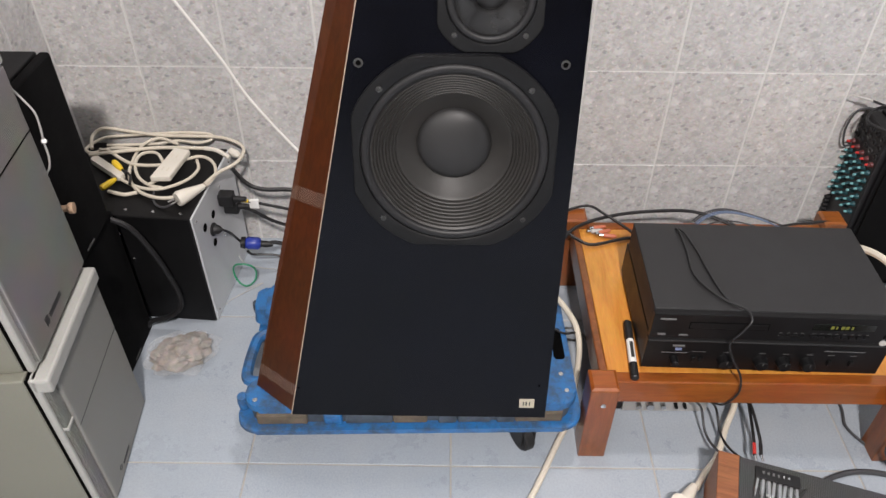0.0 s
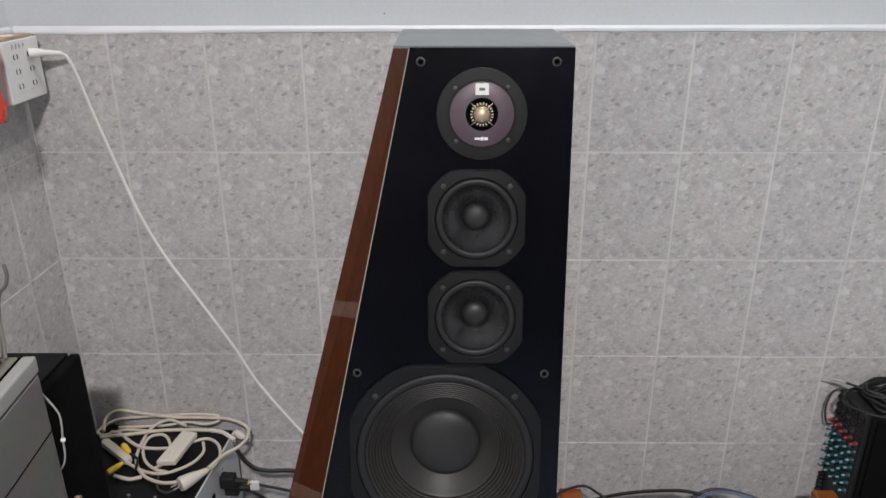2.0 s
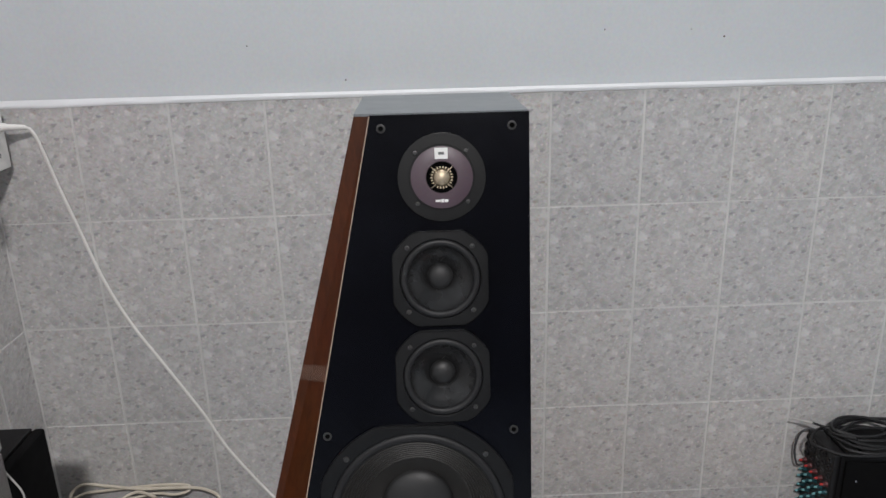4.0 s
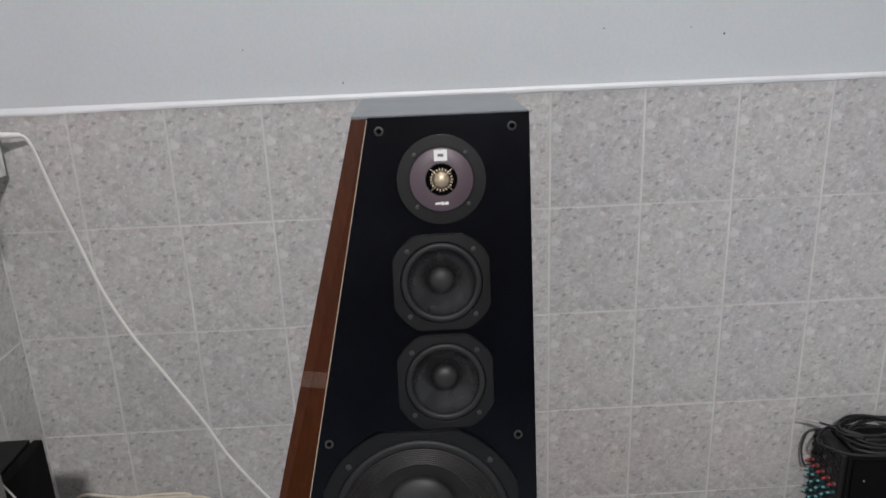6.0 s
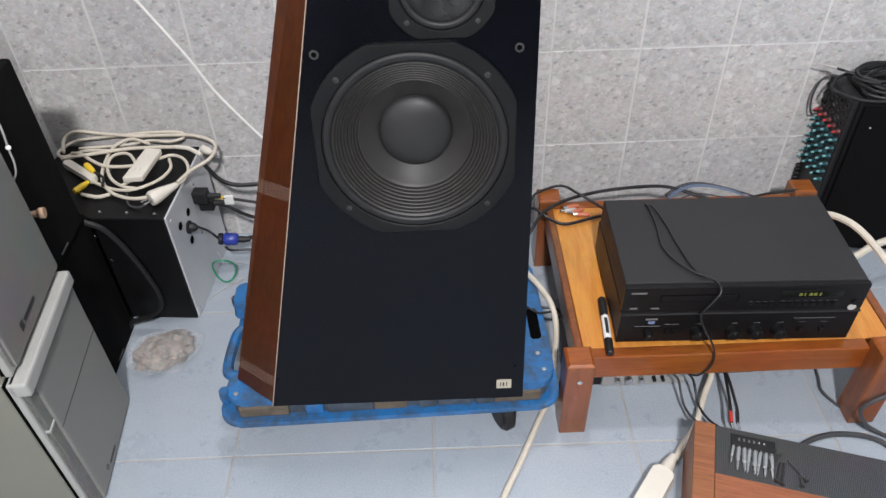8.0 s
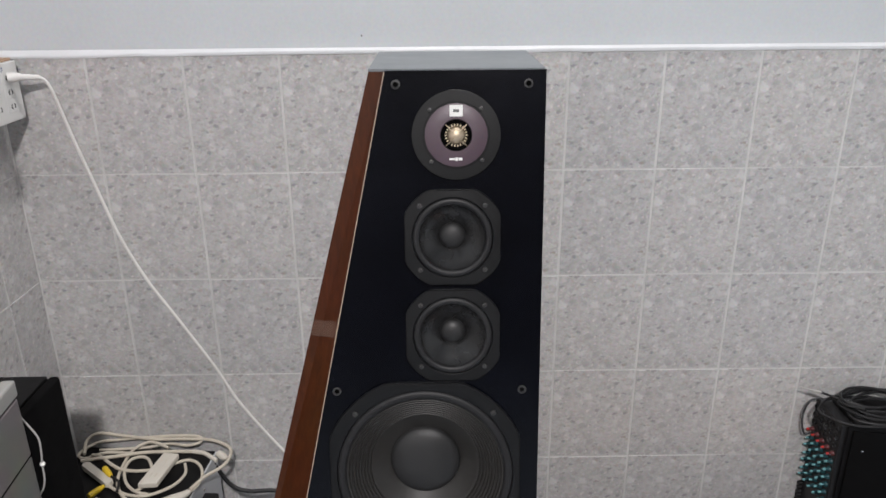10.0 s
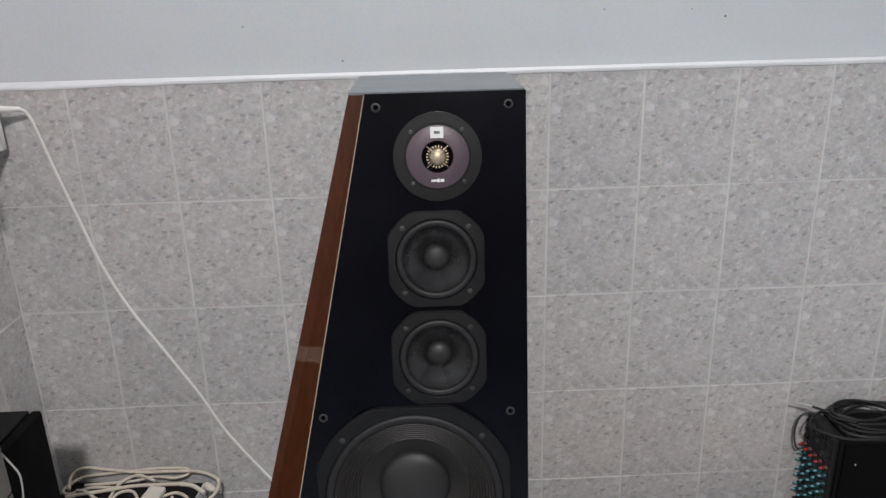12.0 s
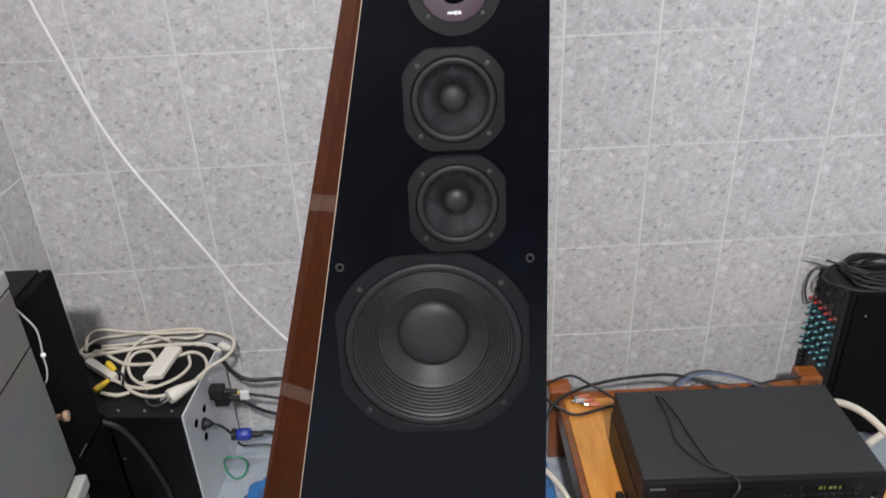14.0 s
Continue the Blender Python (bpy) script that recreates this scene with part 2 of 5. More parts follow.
def scuffed(name, colour, dirt, pale):
    """Moulded plastic with rubbed-in dirt in patches and pale scratches."""
    m, nt, bsdf = material(name)
    at = nt.nodes.new("ShaderNodeTexCoord").outputs["Object"]
    blot = node(nt, "ShaderNodeTexNoise", Scale=26.0, Detail=8.0, Roughness=0.72)
    fine = node(nt, "ShaderNodeTexNoise", Scale=240.0, Detail=3.0)
    long = nt.nodes.new("ShaderNodeMapping")
    long.inputs["Scale"].default_value, long.inputs["Rotation"].default_value = (1, 9, 9), (0, 0, 0.5)
    nt.links.new(at, long.inputs["Vector"])
    scratch = node(nt, "ShaderNodeTexNoise", Scale=60.0, Detail=5.0, Roughness=0.8)
    nt.links.new(long.outputs[0], scratch.inputs["Vector"])
    for n in (blot, fine):
        nt.links.new(at, n.inputs["Vector"])
    low = ramp(nt, blot.outputs["Fac"], ((0.43, (0, 0, 0)), (0.63, (0.85, 0.85, 0.85))))
    rub = ramp(nt, scratch.outputs["Fac"], ((0.62, (0, 0, 0)), (0.72, (0.5, 0.5, 0.5))))
    c = mixed(nt, low.outputs[0], colour, dirt)
    c = mixed(nt, rub.outputs[0], c, pale)
    c = mixed(nt, 0.3, c, fine.outputs["Color"], "SOFT_LIGHT")
    nt.links.new(c, bsdf.inputs["Base Color"])
    r = ramp(nt, blot.outputs["Fac"], ((0.4, (0.35,) * 3), (0.7, (0.7,) * 3)))
    nt.links.new(r.outputs[0], bsdf.inputs["Roughness"])
    bump(nt, bsdf, fine.outputs["Fac"], 0.2, 0.0006)
    return m


BLUE = scuffed("blue_scuffed_plastic", (0.016, 0.124, 0.330), (0.040, 0.055, 0.075), (0.18, 0.31, 0.47))
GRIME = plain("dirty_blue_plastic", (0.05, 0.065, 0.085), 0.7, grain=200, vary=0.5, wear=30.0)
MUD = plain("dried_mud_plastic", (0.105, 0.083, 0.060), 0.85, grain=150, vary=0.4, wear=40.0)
ORANGE = wood("orange_varnished_deck", (0.44, 0.155, 0.024), (0.62, 0.27, 0.055), (7.0, 0.8, 7.0), 0.34, 0.3, 8.0)
REDWOOD = wood("red_varnished_rail", (0.155, 0.036, 0.006), (0.29, 0.083, 0.014), (0.8, 7.0, 7.0), 0.32, 0.3, 9.0)
POSTWOOD = wood("brown_varnished_post", (0.12, 0.036, 0.010), (0.25, 0.082, 0.025), (7.0, 7.0, 0.8), 0.34, 0.25, 9.0)
WALNUT = wood("walnut_case_veneer", (0.15, 0.048, 0.018), (0.30, 0.11, 0.046), (1.0, 14.0, 8.0), 0.5, 0.0, 12.0)
HIFI = plain("black_steel_lid", (0.018, 0.018, 0.019), 0.5, grain=900, relief=0.25, vary=0.1, shine=0.4)
FACE = plain("black_brushed_front", (0.0055, 0.0055, 0.006), 0.36, grain=500, vary=0.1, shine=0.25)
PRINT = plain("grey_lettering", (0.12, 0.12, 0.12), 0.6)
DISPLAY = plain("dark_display_window", (0.008, 0.009, 0.008), 0.12)
DIGITS = glowing("green_yellow_digits", (0.13, 0.135, 0.02), 0.05)
SILVER = plain("brushed_silver_front", (0.42, 0.41, 0.395), 0.4, 0.5)
CHROME = plain("nickel_metal", (0.6, 0.6, 0.6), 0.25, 1.0)
BLACKCLOTH = plain("black_speaker_cloth", (0.004, 0.004, 0.0043), 0.85, grain=700, vary=0.2, relief=0.2, shine=0.1)
BLACKBOX = plain("black_vinyl_wrap", (0.0045, 0.0045, 0.005), 0.5, grain=600, vary=0.2, relief=0.2, shine=0.25)
GREYPANEL = plain("grey_metal_panel", (0.60, 0.62, 0.64), 0.42, 0.25, vary=0.06)
GREYGRILLE = perforated("grey_grille_cloth", (0.25, 0.245, 0.228), (0.035, 0.035, 0.033), 330.0, "YZ")
GREYFRAME = plain("pale_grey_frame", (0.34, 0.34, 0.32), 0.5, vary=0.05)
GREYBOARD = plain("warm_grey_board", (0.205, 0.202, 0.187), 0.5, grain=500, vary=0.08)
BEIGE = plain("greenish_beige_vinyl", (0.19, 0.19, 0.155), 0.5, grain=700, vary=0.05)
BLACKCABLE = plain("black_cable", (0.010, 0.010, 0.011), 0.45)
PALEGREY = plain("dirty_pale_wire", (0.42, 0.41, 0.39), 0.5)
GREYCABLE = plain("grey_cable", (0.045, 0.046, 0.05), 0.5)
TANWOOD = plain("tan_bare_wood", (0.45, 0.30, 0.2), 0.5)
TAUPE = plain("taupe_cable", (0.15, 0.14, 0.125), 0.5)
BLUECABLE = plain("slate_blue_cable", (0.10, 0.14, 0.22), 0.5)
WHITECABLE = plain("ivory_cable", (0.58, 0.53, 0.44), 0.5, vary=0.08, wear=40.0)
PALECABLE = plain("white_cable", (0.78, 0.77, 0.74), 0.45, vary=0.05)
WHITEPLASTIC = plain("ivory_plastic", (0.64, 0.605, 0.53), 0.4, vary=0.06)
YELLOW = plain("yellow_plastic", (0.80, 0.55, 0.03), 0.4)
RED = plain("red_plastic", (0.50, 0.035, 0.03), 0.4)
REDFILM = plain("red_plastic_bag", (0.72, 0.035, 0.02), 0.3, relief=0.3)
TEAL = plain("teal_knob", (0.010, 0.060, 0.072), 0.45)
PALETEAL = plain("pale_teal_cap", (0.15, 0.36, 0.38), 0.45)
DARKRED = plain("dark_red_skirt", (0.09, 0.018, 0.02), 0.45)
GREEN = plain("green_wire", (0.02, 0.22, 0.11), 0.45)
NAVY = plain("blue_connector", (0.02, 0.04, 0.28), 0.35)
MIXER = plain("black_mixer_panel", (0.008, 0.008, 0.009), 0.5, grain=500)
MESHTOP = perforated("black_perforated_lid", (0.055, 0.055, 0.058), (0.006, 0.006, 0.006), 330.0)
BAGFILL = plain("brown_stuffing", (0.23, 0.20, 0.175), 0.8, grain=90, vary=0.5, wear=45.0)
FILM = clear_film("clear_plastic_film", (0.80, 0.82, 0.83), 0.11)
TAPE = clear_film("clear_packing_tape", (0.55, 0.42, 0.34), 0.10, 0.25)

# ---- building helpers ----
BASE = {}


def thing(name, at, label, category, group="", turn=0.0):
    ob = new(name)
    ob.empty_display_size = 0.05
    ob.location, ob.rotation_euler = at, (0, 0, radians(turn))
    BASE[ob] = pose(*at, 0, 0, turn)
    return tagged(ob, label, category, group)


def part(name, bm, mat, parent=None, label="", smooth=False, local=False):
    """Links a bmesh, built in room coordinates (or in its thing's own, if local), as one mesh."""
    if parent is not None and not local:
        bm.transform(BASE[parent].inverted())
    bmesh.ops.recalc_face_normals(bm, faces=bm.faces)
    me = bpy.data.meshes.new(name)
    bm.to_mesh(me)
    bm.free()
    for p in me.polygons:
        p.use_smooth = smooth
    if smooth:
        me.set_sharp_from_angle(angle=radians(38))
    me.materials.append(mat)
    ob = new(name, me)
    if parent is not None:
        ob.parent = parent
        BASE[ob] = BASE[parent]
    return tagged(ob, label)


def box(x0, x1, y0, y1, z0, z1, bevel=0.0, segments=2):
    bm = bmesh.new()
    bmesh.ops.create_cube(bm, size=1)
    for v in bm.verts:
        v.co = Vector(((x0 + x1) / 2 + v.co.x * (x1 - x0), (y0 + y1) / 2 + v.co.y * (y1 - y0), (z0 + z1) / 2 + v.co.z * (z1 - z0)))
    if bevel:
        bmesh.ops.bevel(bm, geom=bm.edges, offset=bevel, segments=segments, profile=0.5, affect="EDGES")
    return bm


def prism(outline, z0, z1, top=None, bevel=0.0):
    """A solid between an outline at z0 and the same (or another) outline at z1."""
    bm = bmesh.new()
    a = [bm.verts.new((x, y, z0)) for x, y in outline]
    b = [bm.verts.new((x, y, z1)) for x, y in (top or outline)]
    bm.faces.new(a[::-1]), bm.faces.new(b)
    for i in range(len(a)):
        bm.faces.new((a[i - 1], a[i], b[i], b[i - 1]))
    if bevel:
        bmesh.ops.bevel(bm, geom=bm.edges, offset=bevel, segments=2, profile=0.5, affect="EDGES")
    return bm


def rounded(x0, x1, y0, y1, r, n=6):
    out = []
    for cx, cy, a0 in ((x1 - r, y1 - r, 0), (x0 + r, y1 - r, 90), (x0 + r, y0 + r, 180), (x1 - r, y0 + r, 270)):
        for i in range(n + 1):
            a = radians(a0 + 90 * i / n)
            out.append((cx + r * math.cos(a), cy + r * math.sin(a)))
    return out


def notched(x0, x1, y0, y1, r):
    """A rounded outline whose low-x side steps in behind the grip handle."""
    out = rounded(x0, x1, y0, y1, r)
    half = len(out) // 2
    return out[:half] + [(x0, -0.428), (0.539, -0.438), (0.539, -0.604), (x0, -0.614)] + out[half:]


def lathe(profile, segments=48, m=None, clip=None):
    """Turns (radius, height) pairs round z; clip: trims the rim to a square of that half width."""
    bm = bmesh.new()
    rings = []
    widest = max(r for r, _ in profile)
    for r, h in profile:
        ring = []
        for i in range(segments if r > 1e-6 else 1):
            a = 2 * math.pi * i / segments
            x, y = r * math.cos(a), r * math.sin(a)
            if clip and r > clip:
                k = min(widest, clip / max(abs(math.cos(a)), abs(math.sin(a)))) / widest
                x, y = x * k, y * k
            ring.append(bm.verts.new((x, y, h)))
        rings.append(ring)
    for a, b in zip(rings, rings[1:]):
        for i in range(segments):
            j = (i + 1) % segments
            quad = []
            for v in (a[i % len(a)], a[j % len(a)], b[j % len(b)], b[i % len(b)]):
                if v not in quad:
                    quad.append(v)
            if len(quad) > 2:
                bm.faces.new(quad)
    if m is not None:
        bm.transform(m)
    return bm


def smoothed(points, steps=8):
    """A Catmull-Rom line through the points."""
    pts = [Vector(p) for p in points]
    pts = [2 * pts[0] - pts[1]] + pts + [2 * pts[-1] - pts[-2]]
    out = []
    for i in range(1, len(pts) - 2):
        p0, p1, p2, p3 = pts[i - 1:i + 3]
        for k in range(steps):
            t = k / steps
            out.append(0.5 * (2 * p1 + (p2 - p0) * t + (2 * p0 - 5 * p1 + 4 * p2 - p3) * t * t + (3 * p1 - p0 - 3 * p2 + p3) * t ** 3))
    return out + [pts[-2]]


def hose(points, radius, sides=8, steps=8, flat=1.0):
    """A round cord along a smooth line."""
    line = smoothed(points, steps) if steps else [Vector(p) for p in points]
    bm = bmesh.new()
    rings, side = [], None
    for i, p in enumerate(line):
        way = (line[min(i + 1, len(line) - 1)] - line[max(i - 1, 0)]).normalized()
        if side is None:
            side = way.orthogonal().normalized()
        side = (side - way * side.dot(way)).normalized()
        up = way.cross(side)
        ring = []
        for k in range(sides):
            a = 2 * math.pi * k / sides
            ring.append(bm.verts.new(p + (side * math.cos(a) + up * math.sin(a) * flat) * radius))
        rings.append(ring)
    for a, b in zip(rings, rings[1:]):
        for k in range(sides):
            bm.faces.new((a[k], a[(k + 1) % sides], b[(k + 1) % sides], b[k]))
    bm.faces.new(rings[0][::-1]), bm.faces.new(rings[-1])
    return bm


def cord(name, points, radius, mat, label, category="cable", group="", steps=8):
    ob = part(name, hose(points, radius, 8, steps), mat, smooth=True)
    return tagged(ob, label, category, group)


def joined(*parts):
    bm = bmesh.new()
    for p in parts:
        me = bpy.data.meshes.new("piece")
        p.to_mesh(me)
        p.free()
        bm.from_mesh(me)
        bpy.data.meshes.remove(me)
    return bm


def tilted(bm, m):
    bm.transform(m)
    return bm

# ---- room ----
LEFT, RIGHT, BACK, REAR, HIGH = 0.01, 3.41, 0.0, -4.6, 2.85
TOP = 1.25

wall_north = tagged(part("wall_north", box(LEFT - 0.15, RIGHT + 0.15, 0.009, 0.16, 0, HIGH), PAINT), "bluish white painted wall above a grey tiled dado", "wall", kind="structure")
wall_west = tagged(part("wall_west", box(LEFT - 0.16, LEFT - 0.009, REAR - 0.15, 0.009, 0, HIGH), PAINT), "bluish white painted side wall above grey tiles", "wall", kind="structure")
wall_east = tagged(part("wall_east", box(RIGHT, RIGHT + 0.15, REAR - 0.15, 0.009, 0, HIGH), PAINT), "plain white painted wall", "wall", kind="structure")
# Unseen closing wall, made dark so the black baffle reflects little light.
wall_south = tagged(part("wall_south", box(LEFT - 0.16, RIGHT + 0.15, REAR - 0.15, REAR, 0, HIGH), DARKWALL), "unseen dark wall added to keep reflections low", "wall", kind="structure")
ceiling = tagged(part("ceiling", box(LEFT - 0.16, RIGHT + 0.15, REAR - 0.15, 0.16, HIGH, HIGH + 0.12), PAINT), "plain white ceiling", "ceiling", kind="structure")
floor = tagged(part("floor", box(LEFT - 0.16, RIGHT + 0.15, REAR - 0.15, 0.16, -0.1, -0.002), FLOOR_GROUT), "pale blue glazed square floor tiles with sandy joints", "floor", kind="structure")
dado_north = tagged(part("dado_north", box(LEFT - 0.009, RIGHT, 0.0012, 0.009, 0, TOP), GROUT), "pale grout bed behind grey wall tiles", "wall", kind="structure")
dado_west = tagged(part("dado_west", box(LEFT - 0.009, LEFT - 0.0012, REAR, 0.0012, 0, TOP), GROUT), "pale grout bed behind grey wall tiles", "wall", kind="structure")


def edge_bead():
    """Rough plaster edge that ends the painted wall above the tiles."""
    for name, a, b in (("trim_north", (LEFT, 0.001), (RIGHT, 0.001)), ("trim_west", (LEFT + 0.001, 0.0), (LEFT + 0.001, REAR))):
        bm = bmesh.new()
        rows = []
        n = 90
        for i in range(n + 1):
            f = i / n
            x, y = a[0] + (b[0] - a[0]) * f, a[1] + (b[1] - a[1]) * f
            w = -0.005 * max(0.0, 1 - x / 0.6) * (name == "trim_north") + 0.002 * noise.noise((f * 30, 1.0, 0.0)) + 0.0012 * noise.noise((f * 95, 4.0, 0.0))
            out = (0, -1) if name == "trim_north" else (1, 0)
            ring = []
            for d, z in ((-0.006, TOP - 0.001 + w), (0.0022, TOP + w), (0.0030, TOP + 0.0025 + w), (0.0020, TOP + 0.007 + w), (-0.0065, TOP + 0.012)):
                ring.append(bm.verts.new((x + out[0] * d, y + out[1] * d, z)))
            rows.append(ring)
        for p, q in zip(rows, rows[1:]):
            for k in range(4):
                bm.faces.new((p[k], p[k + 1], q[k + 1], q[k]))
        tagged(part(name, bm, BEAD, smooth=True), "white plaster edge above the tiled dado", "trim", kind="structure")


edge_bead()
bm = prism([(LEFT, 0.0), (LEFT + 0.0025, 0.0), (LEFT + 0.0017, -0.0017), (LEFT, -0.0025)], 0.0, TOP)
tagged(part("trim_corner", bm, GROUT), "pale grout line in the tiled corner", "trim", kind="structure")
for k, (x, z, r) in enumerate(((1.31, 1.372, 0.0016), (1.49, 1.368, 0.0013), (1.56, 1.352, 0.0024), (0.575, 1.358, 0.0016), (0.772, 1.285, 0.0018))):
    nick = part("nick", lathe(((0, 0.0), (r, 0.0), (r * 0.6, 0.0006), (0, 0.0005)), 7, pose(x, 0.009, z, 90)), MUD)
    nick.parent = wall_north


def lamp_fixture(at, r):
    lamp = thing("ceiling_lamp", at, "round white lamp fitting on the ceiling", "ceiling lamp", "ceiling lamps")
    part("housing", lathe(((0, 0.02), (r, 0.02), (r * 1.05, 0.03), (r * 0.9, 0.065), (0, 0.065)), 32, pose(*at)), BEAD, lamp, smooth=True)
    return lamp


for spot, r in zip(LAMPS, (0.15, 0.10)):
    lamp_fixture(spot, r)

# ---- tall loudspeaker on a dolly ----
SLOPE = 10.2
FOOT, HEAD = 0.168, 1.281


def on_baffle(x, z, proud=0.0):
    """Frame on the sloping front: local x to the right, y up along the slope, z out of it."""
    y = -0.583 + (z - 0.8) * math.tan(radians(SLOPE))
    return pose(x, y, z, 90 - SLOPE, 0, 0) @ pose(0, 0, proud)


def screw(at, parent, r=0.0042):
    head = part("screw", lathe(((0.0, 0.0012), (r * 0.45, 0.0012), (r * 0.55, 0.0026), (r * 0.9, 0.0024), (r, 0.0), (0, 0)), 14, at), SCREW, parent, smooth=True)
    return head


def woofer(parent):
    m = on_baffle(0.901, 0.674)
    frame_ = part("woofer", lathe(((0.1375, 0.002), (0.138, 0.0070), (0.140, 0.0080), (0.1585, 0.0076), (0.160, 0.0060), (0.160, -0.002), (0.1375, -0.002)), 96, m, 0.1485), CAST, parent, "black cast frame bass driver with a dull ribbed cone", smooth=True)
    roll = [(0.1385, 0.004)]
    for i in range(9):
        a = math.pi * i / 8
        roll.append((0.1305 + 0.0072 * math.cos(a), 0.003 + 0.006 * math.sin(a)))
    part("surround", lathe(roll, 96, m), RUBBER, frame_, smooth=True)
    cone = [(0.1236, 0.003)]
    for i in range(8):
        r = 0.1190 - i * 0.0045
        h = 0.0004 - i * 0.00326
        cone += [(r + 0.0014, h + 0.0003), (r, h + 0.0013), (r - 0.0011, h - 0.0012), (r - 0.0022, h - 0.0016)]
    cone += [(0.082, -0.0271), (0.07, -0.0358), (0.056, -0.046)]
    part("cone", lathe(cone, 96, m), CONE, frame_, smooth=True)
    cap = [(0.0575, -0.0475), (0.0565, -0.045)] + [(0.0562 * math.cos(a), -0.0445 + 0.0155 * math.sin(a)) for a in [math.pi / 2 * i / 9 for i in range(10)]]
    part("dust_cap", lathe(cap, 64, m), CAP, frame_, smooth=True)
    for sx in (-1, 1):
        for sy in (-1, 1):
            screw(m @ pose(0.1062 * sx, 0.1012 * sy, 0.0076), frame_, 0.0048)


def mid_driver(parent, x, z):
    m = on_baffle(x, z)
    frame_ = part("midrange", lathe(((0.0595, 0.002), (0.0600, 0.0058), (0.0612, 0.0068), (0.078, 0.0064), (0.0795, 0.0050), (0.0795, -0.002), (0.0595, -0.002)), 72, m, 0.0712), CAST, parent, "black octagonal midrange driver", smooth=True)
    roll = [(0.0600, 0.003)] + [(0.0542 + 0.0055 * math.cos(a), 0.0025 + 0.0048 * math.sin(a)) for a in [math.pi * i / 8 for i in range(9)]]
    part("surround", lathe(roll, 64, m), RUBBER, frame_, smooth=True)
    part("cone", lathe(((0.0487, 0.0026), (0.0475, 0.0004), (0.038, -0.0062), (0.028, -0.0140), (0.0195, -0.0215)), 64, m), MIDCONE, frame_, smooth=True)
    cap = [(0.0205, -0.0220)] + [(0.0195 * math.cos(a), -0.0208 + 0.0105 * math.sin(a)) for a in [math.pi / 2 * i / 8 for i in range(9)]]
    part("dust_cap", lathe(cap, 48, m), CAP, frame_, smooth=True)
    part("lead_tail", hose([m @ Vector(p) for p in ((-0.001, 0.0205, -0.0205), (0.001, 0.024, -0.0145), (0.0045, 0.0275, -0.0125))], 0.0007, 5, 3), SCREW, frame_)
    for sx in (-1, 1):
        for sy in (-1, 1):
            screw(m @ pose(0.048 * sx, 0.048 * sy, 0.0064), frame_, 0.004)


def tweeter(parent):
    m = on_baffle(0.953, 1.19)
    plate = part("tweeter", lathe(((0.0, -0.002), (0.0645, -0.002), (0.0645, 0.0034), (0.0638, 0.0042), (0.048, 0.0044), (0.0475, 0.0036), (0.0, 0.0036)), 72, m), CAST, parent, "round tweeter with a mauve plate and gilt dome", smooth=True)
    part("plate", lathe(((0.0452, 0.0036), (0.0452, 0.0054), (0.0446, 0.0058), (0.0232, 0.0058), (0.0225, 0.0036)), 72, m), MAUVE, plate, "mauve face plate", smooth=True)
    part("throat", lathe(((0.0225, 0.0056), (0.0175, 0.0038), (0.0, 0.0038)), 48, m), VOID, plate, smooth=True)
    part("dome", lathe([(0.0125 * math.cos(a), 0.0035 + 0.0085 * math.sin(a)) for a in [math.pi / 2 * i / 8 for i in range(9)]], 40, m), GOLD, plate, "gilt metal dome", smooth=True)
    for k in range(22):
        a = 2 * math.pi * k / 22
        spot = m @ pose(0.0148 * math.cos(a), 0.0148 * math.sin(a), 0.006, 0, 0, math.degrees(a))
        part("dome_fin", tilted(box(-0.0016, 0.0016, -0.0009, 0.0009, -0.002, 0.0012), spot), GOLD, plate)
    for k in range(4):
        a = radians(45 + 90 * k)
        part("guard_bar", hose([m @ Vector((r * math.cos(a), r * math.sin(a), h)) for r, h in ((0.0215, 0.0078), (0.015, 0.0115), (0.006, 0.0138))], 0.0007, 6, 3), GOLD, plate)
        screw(m @ pose(0.0435 * 1.2 * math.cos(a + 0.02), 0.0435 * 1.2 * math.sin(a + 0.02), 0.0043), plate, 0.0032)
    tag = part("nameplate", tilted(box(-0.0095, 0.0095, -0.008, 0.008, 0, 0.0012, 0.0004), m @ pose(0, 0.0345, 0.0058)), LABEL, plate, "white square nameplate")
    part("mark", tilted(box(-0.0042, 0.0042, -0.0018, 0.0022, 0.0012, 0.0015), m @ pose(0, 0.0345, 0.0058)), PRINT, tag)
    for k, (dx, w, h) in enumerate(((-0.006, 0.008, 0.003), (0.0005, 0.004, 0.005), (0.006, 0.0055, 0.004))):
        part("print_bar", tilted(box(dx - w / 2, dx + w / 2, -h / 2, h / 2, 0, 0.0004), m @ pose(0, -0.034, 0.0058)), LABEL, plate)


